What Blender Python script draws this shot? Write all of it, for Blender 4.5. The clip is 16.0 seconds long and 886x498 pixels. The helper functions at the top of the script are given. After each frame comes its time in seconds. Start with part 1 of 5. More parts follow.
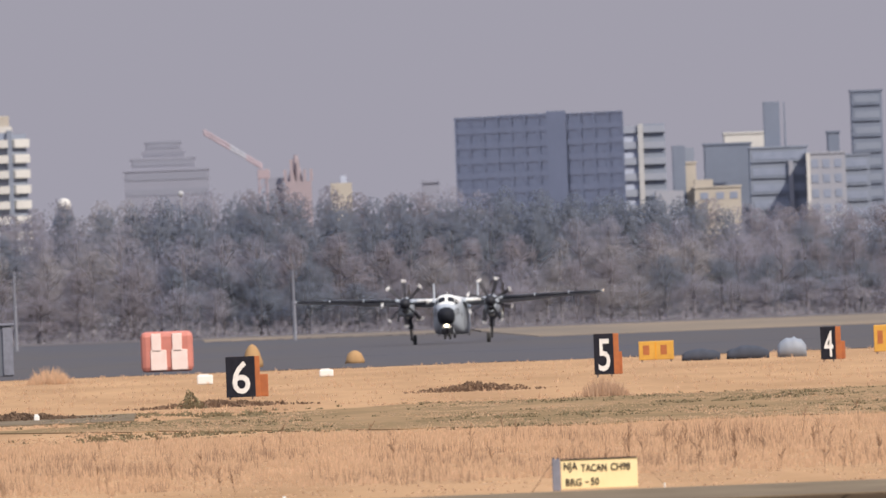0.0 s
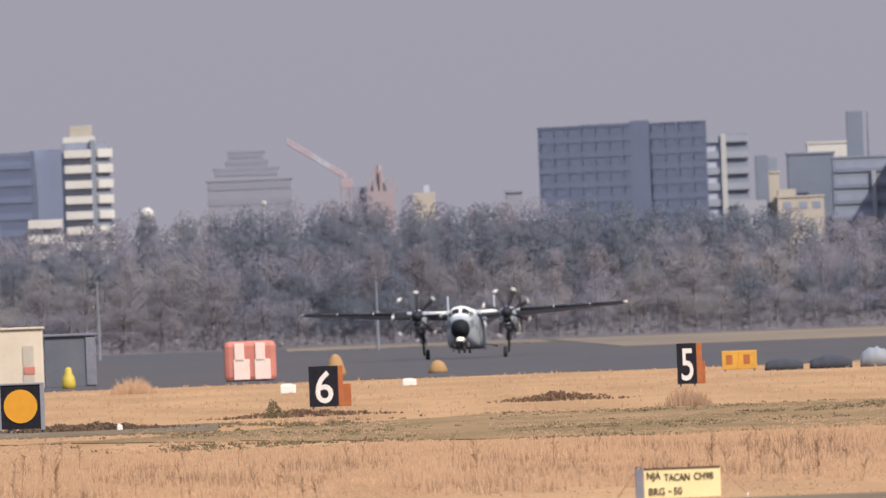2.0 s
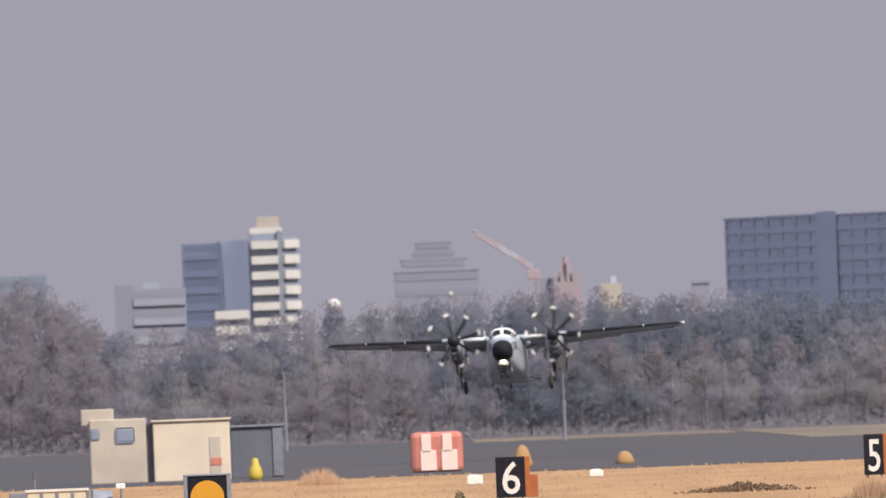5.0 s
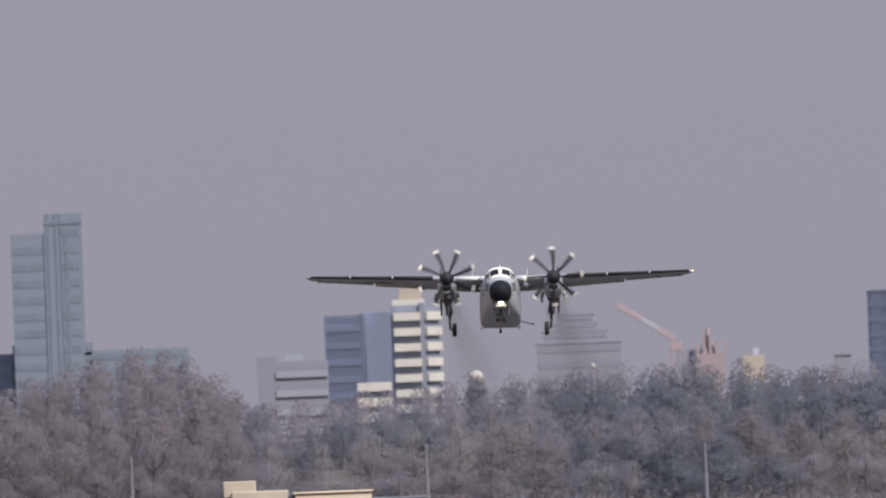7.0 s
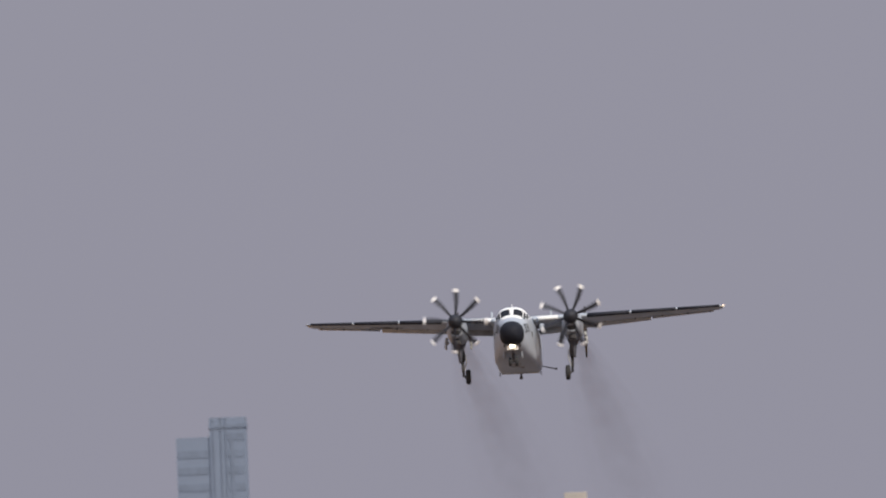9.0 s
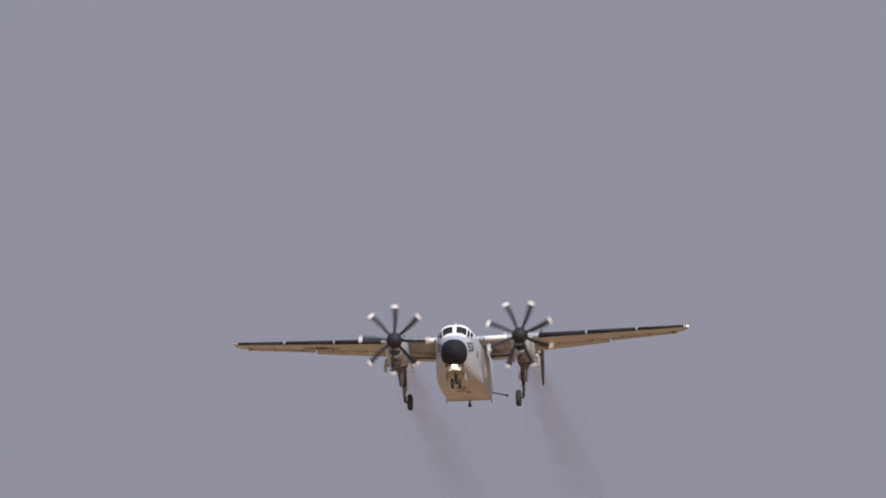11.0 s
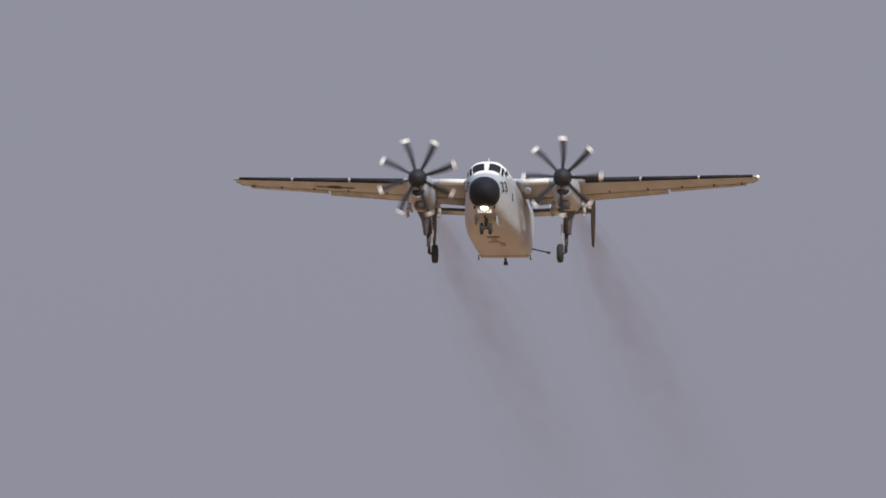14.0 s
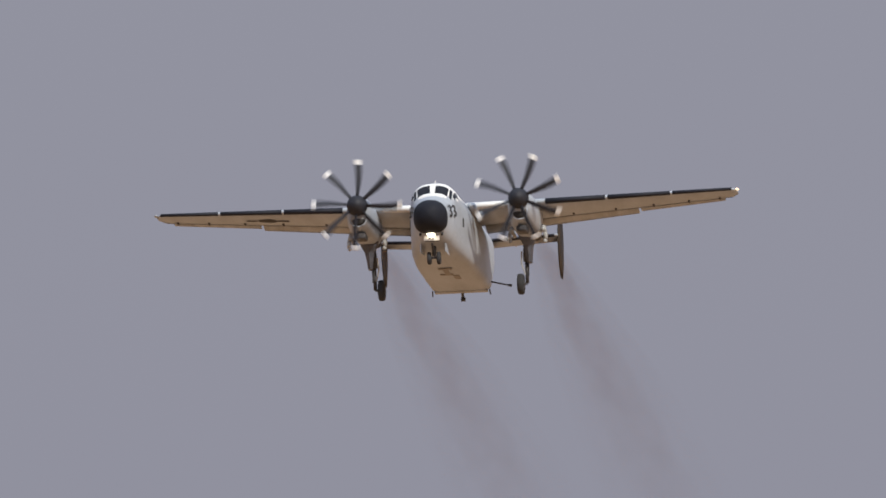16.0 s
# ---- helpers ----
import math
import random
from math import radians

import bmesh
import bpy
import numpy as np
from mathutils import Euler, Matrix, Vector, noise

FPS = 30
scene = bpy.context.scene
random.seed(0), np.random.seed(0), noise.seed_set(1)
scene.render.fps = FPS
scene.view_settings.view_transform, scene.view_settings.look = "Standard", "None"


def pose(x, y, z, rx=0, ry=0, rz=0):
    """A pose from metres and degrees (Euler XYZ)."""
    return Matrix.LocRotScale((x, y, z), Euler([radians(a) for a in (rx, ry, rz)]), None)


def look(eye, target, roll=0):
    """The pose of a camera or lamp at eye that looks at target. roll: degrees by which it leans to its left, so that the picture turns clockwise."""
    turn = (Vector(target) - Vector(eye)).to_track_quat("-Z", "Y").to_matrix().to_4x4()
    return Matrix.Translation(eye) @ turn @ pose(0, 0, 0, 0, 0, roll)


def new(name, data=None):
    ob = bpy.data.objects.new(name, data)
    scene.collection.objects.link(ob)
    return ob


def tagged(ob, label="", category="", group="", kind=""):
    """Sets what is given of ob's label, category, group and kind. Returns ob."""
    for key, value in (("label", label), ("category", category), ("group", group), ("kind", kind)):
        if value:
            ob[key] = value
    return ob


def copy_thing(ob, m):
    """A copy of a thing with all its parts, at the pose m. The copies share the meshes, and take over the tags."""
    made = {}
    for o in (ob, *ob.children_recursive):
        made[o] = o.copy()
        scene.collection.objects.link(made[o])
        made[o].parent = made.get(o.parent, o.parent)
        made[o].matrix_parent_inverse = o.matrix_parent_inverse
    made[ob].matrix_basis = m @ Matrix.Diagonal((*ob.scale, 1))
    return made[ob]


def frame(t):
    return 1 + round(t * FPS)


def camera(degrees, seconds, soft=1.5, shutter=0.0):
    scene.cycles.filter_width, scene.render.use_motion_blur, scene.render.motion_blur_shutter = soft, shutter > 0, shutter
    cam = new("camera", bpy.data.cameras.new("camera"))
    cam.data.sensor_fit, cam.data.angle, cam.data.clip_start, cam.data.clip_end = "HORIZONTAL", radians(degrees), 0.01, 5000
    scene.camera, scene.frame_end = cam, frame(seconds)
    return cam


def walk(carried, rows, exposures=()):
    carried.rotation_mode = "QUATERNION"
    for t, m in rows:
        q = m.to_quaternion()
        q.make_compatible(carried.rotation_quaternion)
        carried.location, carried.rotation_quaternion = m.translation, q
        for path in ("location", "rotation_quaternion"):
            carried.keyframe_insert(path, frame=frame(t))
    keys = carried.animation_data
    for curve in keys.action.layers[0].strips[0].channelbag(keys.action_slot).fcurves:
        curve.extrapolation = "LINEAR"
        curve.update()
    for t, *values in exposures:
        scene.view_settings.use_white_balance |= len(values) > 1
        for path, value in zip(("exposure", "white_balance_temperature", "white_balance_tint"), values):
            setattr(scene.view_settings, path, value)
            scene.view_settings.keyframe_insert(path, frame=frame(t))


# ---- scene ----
# The camera stands on a stand at the airfield fence, 4 m up, with a very long lens; it only pans and tilts.
EYE = Vector((0, 0, 4.0))
cam = camera(2.139, 16.0, soft=1.4, shutter=0.12)
# a wide front lens, held at the distance of the signs: what lies far beyond them goes soft
cam.data.dof.use_dof = True
cam.data.dof.focus_distance = 760
cam.data.dof.aperture_fstop = 8.0
PAN = [
    (0, 0.6563, 0.1078),
    (0.5, 0.6192, 0.0674),
    (1, 0.5415, 0.0015),
    (1.5, 0.4146, 0.0753),
    (2, 0.4568, 0.1385),
    (2.5, 0.4274, 0.0811),
    (3, 0.3975, 0.009),
    (3.5, 0.3024, 0.0356),
    (4, 0.2519, 0.1359),
    (4.5, 0.1415, 0.2007),
    (5, 0.0144, 0.3749),
    (5.2, -0.0511, 0.3042),
    (7.3, -0.4228, 0.6497),
    (7.5, -0.5103, 0.7136),
    (8, -0.677, 0.835),
    (8.5, -0.7351, 0.9),
    (9, -0.7036, 1.068),
    (9.5, -0.7155, 1.0831),
    (9.7, -0.6553, 1.1622),
    (11.8, -1.236, 1.6414),
    (12, -1.2768, 1.619),
    (12.5, -1.4312, 1.7787),
    (13, -1.5732, 1.8372),
    (13.5, -1.7185, 1.9965),
    (14, -1.8739, 2.1509),
    (14.5, -1.9523, 2.4044),
    (15, -2.1577, 2.853),
    (15.5, -2.3423, 2.9539),
    (16, -2.4277, 3.0365),
]


def aim(bearing, rise):
    b, r = radians(bearing), radians(rise)
    return look(EYE, EYE + 1000 * Vector((math.sin(b) * math.cos(r), math.cos(b) * math.cos(r), math.sin(r))), -2.2)


walk(cam, [(t, aim(b, r)) for t, b, r in PAN],
     [(0, 0.72, 6550, 10), (5.2, 0.74, 6550, 10), (7.3, 0.53, 6450, 10), (16, 0.37, 6250, 8)])

# ---- light: hazy winter sky, sun behind the camera, a little to the right ----
SUN_TO = Vector((0.45, -0.60, 0.66)).normalized()
world = bpy.data.worlds.new("hazy_sky")
scene.world = world
world.use_nodes = True
wn, wl = world.node_tree.nodes, world.node_tree.links
sky = wn.new("ShaderNodeTexSky")
sky.sky_type = "NISHITA"
sky.sun_disc = False
sky.sun_elevation = math.asin(SUN_TO.z)
sky.sun_rotation = math.atan2(SUN_TO.x, SUN_TO.y)
sky.dust_density = 4.0
sky.air_density = 1.2
haze = wn.new("ShaderNodeMix")
haze.data_type = "RGBA"
haze.inputs["Factor"].default_value = 0.93
haze.inputs["B"].default_value = (2.27, 2.20, 2.64, 1)
wl.new(sky.outputs["Color"], haze.inputs["A"])
# the haze thins upwards: brighter and bluer overhead than along the horizon
wc, wx, wr = wn.new("ShaderNodeTexCoord"), wn.new("ShaderNodeSeparateXYZ"), wn.new("ShaderNodeMapRange")
wr.interpolation_type = "SMOOTHSTEP"
wr.inputs["From Min"].default_value, wr.inputs["From Max"].default_value = 0.06, 0.7
wl.new(wc.outputs["Generated"], wx.inputs[0])
wl.new(wx.outputs["Z"], wr.inputs["Value"])
high = wn.new("ShaderNodeMix")
high.data_type = "RGBA"
high.inputs["B"].default_value = (4.4, 5.0, 6.5, 1)
wl.new(wr.outputs["Result"], high.inputs["Factor"])
wl.new(haze.outputs["Result"], high.inputs["A"])
wl.new(high.outputs["Result"], wn["Background"].inputs["Color"])
wn["Background"].inputs["Strength"].default_value = 0.1
sun = new("sun", bpy.data.lights.new("sun", "SUN"))
sun.data.energy = 2.7
sun.data.angle = radians(0.6)
sun.data.color = (1.0, 0.93, 0.83)
sun.matrix_world = look(SUN_TO * 100, (0, 0, 0))


# ---- materials ----
def mat(name, a, b=None, scale=3.0, rough=0.7, metal=0.0, bump=0.0, fine=40.0, stretch=(1, 1, 1), per=0.0, emit=0.0, island=0.0, thin=0.0, shine=0.5, lace=0.0):
    """Two tones mixed by coarse and fine noise in metres, with relief; per: variation from object to object."""
    m = bpy.data.materials.new(name)
    m.use_nodes = True
    n, l = m.node_tree.nodes, m.node_tree.links
    p = n["Principled BSDF"]
    p.inputs["Roughness"].default_value = rough
    p.inputs["Metallic"].default_value = metal
    p.inputs["Specular IOR Level"].default_value = shine
    b = b or tuple(c * 0.78 for c in a)
    tc = n.new("ShaderNodeTexCoord")
    mp = n.new("ShaderNodeMapping")
    mp.inputs["Scale"].default_value = stretch
    l.new(tc.outputs["Object"], mp.inputs["Vector"])
    n1, n2 = n.new("ShaderNodeTexNoise"), n.new("ShaderNodeTexNoise")
    n1.inputs["Scale"].default_value, n2.inputs["Scale"].default_value = scale, fine
    n1.inputs["Detail"].default_value, n2.inputs["Detail"].default_value = 4, 3
    for k in (n1, n2):
        l.new(mp.outputs["Vector"], k.inputs["Vector"])
    add = n.new("ShaderNodeMath")
    add.operation = "MULTIPLY_ADD"
    add.inputs[1].default_value = 0.35
    l.new(n2.outputs["Fac"], add.inputs[0])
    l.new(n1.outputs["Fac"], add.inputs[2])
    ramp = n.new("ShaderNodeMapRange")
    ramp.inputs["From Min"].default_value, ramp.inputs["From Max"].default_value = 0.45, 0.9
    l.new(add.outputs[0], ramp.inputs["Value"])
    mix = n.new("ShaderNodeMix")
    mix.data_type = "RGBA"
    mix.inputs["A"].default_value, mix.inputs["B"].default_value = (*a, 1), (*b, 1)
    l.new(ramp.outputs["Result"], mix.inputs["Factor"])
    out = mix.outputs["Result"]
    if per or island:
        hs = n.new("ShaderNodeHueSaturation")
        src = n.new("ShaderNodeObjectInfo").outputs["Random"] if per else n.new("ShaderNodeNewGeometry").outputs["Random Per Island"]
        v = n.new("ShaderNodeMapRange")
        v.inputs["To Min"].default_value, v.inputs["To Max"].default_value = 1 - (per or island), 1 + (per or island)
        l.new(src, v.inputs["Value"])
        l.new(v.outputs["Result"], hs.inputs["Value"])
        l.new(out, hs.inputs["Color"])
        out = hs.outputs["Color"]
    l.new(out, p.inputs["Base Color"])
    if bump:
        bp = n.new("ShaderNodeBump")
        bp.inputs["Strength"].default_value, bp.inputs["Distance"].default_value = bump, 0.02
        l.new(n2.outputs["Fac"], bp.inputs["Height"])
        l.new(bp.outputs["Normal"], p.inputs["Normal"])
    if thin:
        tl, mx = n.new("ShaderNodeBsdfTranslucent"), n.new("ShaderNodeMixShader")
        mx.inputs["Fac"].default_value = thin
        l.new(out, tl.inputs["Color"])
        l.new(p.outputs[0], mx.inputs[1])
        l.new(tl.outputs[0], mx.inputs[2])
        l.new(mx.outputs[0], n["Material Output"].inputs["Surface"])
        p.inputs["Specular IOR Level"].default_value = 0.1
        if lace:
            # open twigs: part of the light passes straight through a clump
            tr, my = n.new("ShaderNodeBsdfTransparent"), n.new("ShaderNodeMixShader")
            my.inputs["Fac"].default_value = lace
            l.new(mx.outputs[0], my.inputs[1])
            l.new(tr.outputs[0], my.inputs[2])
            l.new(my.outputs[0], n["Material Output"].inputs["Surface"])
    if emit:
        p.inputs["Emission Color"].default_value = (1.0, 0.86, 0.62, 1)
        p.inputs["Emission Strength"].default_value = emit
    return m


M = {
    "grass": mat("dry_grass", (0.474, 0.290, 0.158), (0.342, 0.203, 0.109), 0.16, 0.95, bump=0.2, fine=1.6, stretch=(1.3, 0.10, 1), shine=0.02),
    "straw": mat("straw", (0.690, 0.470, 0.305), (0.570, 0.378, 0.238), 0.3, 0.9, island=0.12, thin=0.5),
    "reed": mat("dry_reed", (0.54, 0.355, 0.235), (0.42, 0.275, 0.18), 0.8, 0.95, island=0.18, thin=0.45),
    "near_turf": mat("reddish_brown_turf", (0.20, 0.105, 0.052), (0.11, 0.06, 0.034), 0.3, 0.95, bump=0.3, fine=3.0, stretch=(1, 0.2, 1), shine=0.02),
    "weed": mat("dead_weed", (0.40, 0.262, 0.172), (0.28, 0.185, 0.125), 0.8, 0.95, island=0.2, thin=0.4),
    "green_grass": mat("worn_green_grass", (0.335, 0.215, 0.118), (0.185, 0.130, 0.068), 0.22, 0.95, fine=1.6, stretch=(1.0, 0.12, 1), bump=0.3, shine=0.02),
    "scrub": mat("dark_scrub", (0.225, 0.148, 0.10), (0.165, 0.11, 0.075), 0.6, 0.95, island=0.12, thin=0.4),
    "shrub": mat("shrub_leaf", (0.26, 0.205, 0.12), (0.20, 0.165, 0.10), 0.6, 0.9, island=0.15, thin=0.4),
    "asphalt": mat("asphalt", (0.090, 0.088, 0.101), (0.108, 0.095, 0.090), 0.03, 0.95, bump=0.3, fine=0.4, stretch=(1, 0.08, 1), shine=0.02),
    "taxiway": mat("brown_taxiway", (0.086, 0.055, 0.030), (0.036, 0.024, 0.014), 0.8, 1.0, bump=0.4, fine=5.0, stretch=(0.5, 0.16, 1), shine=0.02),
    "shoulder": mat("concrete_shoulder", (0.222, 0.172, 0.118), (0.150, 0.113, 0.077), 0.8, 0.95, fine=4.0, stretch=(0.5, 0.16, 1), shine=0.02),
    "joint": mat("tar_joint", (0.032, 0.023, 0.016), None, 2, 1.0, shine=0.0),
    # the wood's blue-grey paleness is distance haze put into these leaf and twig colours
    "evergreen": mat("hazed_evergreen_foliage", (0.220, 0.236, 0.278), (0.200, 0.214, 0.254), 0.1, 0.95, fine=1.0, island=0.01, thin=0.5, lace=0.46),
    "bare": mat("hazed_bare_twigs", (0.392, 0.364, 0.406), (0.348, 0.324, 0.366), 0.1, 0.95, fine=1.0, island=0.01, thin=0.5, lace=0.58),
    "olive": mat("hazed_olive_foliage", (0.398, 0.362, 0.366), (0.348, 0.320, 0.328), 0.1, 0.95, fine=1.0, island=0.01, thin=0.5, lace=0.58),
    "brown": mat("hazed_brown_twigs", (0.325, 0.289, 0.314), (0.288, 0.259, 0.283), 0.1, 0.95, fine=1.0, island=0.01, thin=0.5, lace=0.56),
    "bark": mat("bark", (0.165, 0.152, 0.165), None, 2, 0.95, bump=0.4, shine=0.05),
    # blue-grey of the far town: distance haze is put into these base colours
    "concrete_blue": mat("hazed_grey_concrete", (0.392, 0.417, 0.505), (0.355, 0.380, 0.463), 0.15, 0.85, fine=1.2),
    "slab_dark": mat("hazed_grey_trim", (0.376, 0.402, 0.487), (0.345, 0.370, 0.452), 0.3, 0.85, fine=1.5),
    "stair_grey": mat("hazed_pale_render", (0.285, 0.30, 0.35), (0.26, 0.275, 0.325), 0.2, 0.85, fine=1.2),
    # wing_blue and stair_pale have the shaded side's blue put into their colour
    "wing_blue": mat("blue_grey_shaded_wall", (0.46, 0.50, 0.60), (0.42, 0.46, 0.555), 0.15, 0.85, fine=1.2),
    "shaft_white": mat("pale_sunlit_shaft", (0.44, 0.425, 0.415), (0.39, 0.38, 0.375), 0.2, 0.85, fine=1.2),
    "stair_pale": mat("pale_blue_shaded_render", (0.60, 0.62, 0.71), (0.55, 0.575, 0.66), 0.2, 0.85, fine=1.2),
    # these two far-wall colours hold painted haze as well
    "block_dark": mat("hazed_dark_render", (0.168, 0.190, 0.245), (0.146, 0.167, 0.218), 0.2, 0.85, fine=1.2),
    "block_blue": mat("hazed_blue_render", (0.218, 0.240, 0.294), (0.190, 0.211, 0.261), 0.2, 0.85, fine=1.2),
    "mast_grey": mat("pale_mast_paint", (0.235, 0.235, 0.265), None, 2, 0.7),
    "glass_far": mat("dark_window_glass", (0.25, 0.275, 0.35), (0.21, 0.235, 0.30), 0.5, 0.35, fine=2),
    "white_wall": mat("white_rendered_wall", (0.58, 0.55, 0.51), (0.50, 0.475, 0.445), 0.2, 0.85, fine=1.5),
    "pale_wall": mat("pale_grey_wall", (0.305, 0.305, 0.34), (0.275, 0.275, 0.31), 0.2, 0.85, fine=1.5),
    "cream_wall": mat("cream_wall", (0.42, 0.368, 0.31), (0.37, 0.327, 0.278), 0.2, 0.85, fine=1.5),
    # towers paled towards the sky: their fading is haze put into the colour
    "faded": mat("hazed_tower_wall", (0.245, 0.245, 0.295), (0.23, 0.23, 0.278), 0.12, 0.85, fine=1.0),
    "hazed_dark": mat("hazed_tower_band", (0.222, 0.225, 0.272), (0.21, 0.213, 0.26), 0.2, 0.8, fine=1.0),
    "tower_glass": mat("hazed_tower_glass", (0.187, 0.218, 0.276), (0.174, 0.204, 0.260), 0.15, 0.8, fine=1.0),
    "tower_dark": mat("hazed_tower_trim", (0.174, 0.204, 0.260), None, 0.3, 0.8, fine=1.0),
    # crane and steel reds are greyed towards the sky, haze put into the colour
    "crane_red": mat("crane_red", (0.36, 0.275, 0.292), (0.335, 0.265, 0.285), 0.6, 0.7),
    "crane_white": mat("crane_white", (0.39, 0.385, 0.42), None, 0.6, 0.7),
    "rust_steel": mat("hazed_red_steel", (0.33, 0.262, 0.275), (0.30, 0.245, 0.262), 0.5, 0.8),
    "tank_white": mat("white_tank_paint", (0.8, 0.76, 0.7), (0.7, 0.66, 0.62), 0.6, 0.5),
    "hut_cream": mat("cream_hut_wall", (0.53, 0.455, 0.37), (0.42, 0.36, 0.295), 0.5, 0.85, fine=6),
    "hut_white": mat("white_hut_wall", (0.70, 0.585, 0.455), (0.60, 0.50, 0.39), 0.5, 0.85, fine=5),
    "hut_grey": mat("grey_hut_wall", (0.14, 0.145, 0.17), (0.11, 0.115, 0.14), 0.6, 0.85, fine=6),
    # red paint, paled by a little haze in the base colour
    "check_red": mat("signal_red_paint", (0.58, 0.20, 0.15), (0.49, 0.17, 0.125), 1.5, 0.6, fine=9),
    "check_white": mat("signal_white_paint", (0.86, 0.68, 0.60), (0.78, 0.58, 0.50), 1.5, 0.6, fine=9),
    "yellow": mat("yellow_sign_paint", (0.62, 0.33, 0.05), (0.50, 0.26, 0.04), 2, 0.6, fine=12),
    "yellow_hut": mat("yellow_marker_paint", (0.58, 0.43, 0.06), (0.5, 0.36, 0.05), 2, 0.6),
    "amber": mat("amber_disc_paint", (0.66, 0.30, 0.02), (0.60, 0.26, 0.015), 3, 0.5, fine=14),
    "sign_black": mat("black_sign_face", (0.010, 0.010, 0.016), (0.02, 0.02, 0.028), 3, 0.7, fine=15, shine=0.15),
    "sign_orange": mat("orange_sign_side", (0.42, 0.13, 0.035), (0.30, 0.09, 0.03), 3, 0.7, fine=15, bump=0.3),
    "sign_white": mat("white_numeral_paint", (0.75, 0.72, 0.68), (0.6, 0.58, 0.55), 4, 0.6, fine=20),
    "sign_cream": mat("cream_yellow_sign_face", (0.90, 0.73, 0.40), (0.84, 0.66, 0.35), 2, 0.5, fine=18),
    "sign_ink": mat("black_lettering", (0.03, 0.025, 0.02), None, 3, 0.6),
    "grey_metal": mat("galvanised_steel", (0.34, 0.34, 0.37), (0.27, 0.27, 0.30), 3, 0.5, 0.5, fine=20),
    "post_grey": mat("weathered_grey_post", (0.22, 0.22, 0.26), (0.16, 0.16, 0.19), 4, 0.8, fine=20),
    "crate": mat("cream_crate_panel", (0.62, 0.55, 0.40), (0.52, 0.46, 0.34), 3, 0.7, fine=20),
    "crate_rib": mat("white_crate_rib", (0.72, 0.68, 0.62), None, 3, 0.7),
    "drum": mat("grey_drum", (0.30, 0.31, 0.36), (0.2, 0.21, 0.25), 2, 0.5, fine=12),
    "machine": mat("dark_machine_paint", (0.06, 0.065, 0.08), (0.1, 0.1, 0.12), 3, 0.6, fine=12),
    "car_pale": mat("pale_grey_cover", (0.26, 0.28, 0.32), None, 1, 0.6),
    "mound": mat("orange_tan_lump", (0.42, 0.255, 0.125), (0.34, 0.205, 0.10), 0.8, 0.95, fine=6, shine=0.05),
    "infield": mat("far_infield_grass", (0.265, 0.205, 0.15), (0.165, 0.14, 0.118), 0.03, 0.95, fine=0.4, stretch=(1, 0.08, 1), shine=0.02),
    "tarp": mat("dark_tarpaulin", (0.075, 0.08, 0.10), (0.05, 0.055, 0.07), 1.5, 0.8, fine=9, shine=0.1),
    "wood_floor": mat("leaf_litter", (0.15, 0.132, 0.132), (0.12, 0.107, 0.108), 0.1, 0.95, fine=1.5, shine=0.02),
    "stain": mat("sooty_belly_panel", (0.20, 0.18, 0.16), (0.27, 0.245, 0.215), 2, 0.7, fine=9),
    "rubber": mat("tyre_rubber", (0.022, 0.022, 0.024), (0.035, 0.034, 0.034), 6, 0.85, fine=40, bump=0.3),
    "air_white": mat("white_aircraft_paint", (0.80, 0.78, 0.74), (0.72, 0.70, 0.66), 0.8, 0.4, fine=9),
    "air_grey": mat("light_gull_grey_paint", (0.405, 0.435, 0.475), (0.315, 0.332, 0.355), 0.7, 0.55, fine=7, stretch=(2.2, 0.5, 1.2)),
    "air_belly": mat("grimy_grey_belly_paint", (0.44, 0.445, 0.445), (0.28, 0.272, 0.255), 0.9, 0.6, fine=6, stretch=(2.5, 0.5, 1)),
    "radome": mat("black_radome", (0.010, 0.011, 0.016), (0.015, 0.016, 0.022), 1.5, 0.7, fine=10, shine=0.2),
    "boot": mat("black_deicing_boot", (0.012, 0.012, 0.017), (0.02, 0.02, 0.026), 1.5, 0.65, fine=12, shine=0.25),
    "blade": mat("black_propeller_blade", (0.018, 0.018, 0.023), (0.028, 0.028, 0.034), 2, 0.6, fine=15, shine=0.3),
    "cockpit": mat("dark_cockpit_glass", (0.012, 0.013, 0.018), (0.022, 0.023, 0.028), 2, 0.2, fine=8, shine=0.25),
    "gear": mat("grimy_gear_steel", (0.085, 0.08, 0.08), (0.032, 0.030, 0.031), 5, 0.6, 0.1, fine=30),
    "soot": mat("sooty_intake", (0.035, 0.032, 0.03), None, 3, 0.8),
    "fin_dark": mat("dark_fin_boot", (0.02, 0.02, 0.025), (0.055, 0.036, 0.018), 0.5, 0.7, fine=3, shine=0.2),
    "lamp": mat("landing_lamp_glow", (0.9, 0.85, 0.7), None, 3, 0.3, emit=8.0),
    "tip_lamp": mat("wing_tip_lamp_glow", (0.9, 0.5, 0.35), None, 3, 0.3, emit=0.8),
}


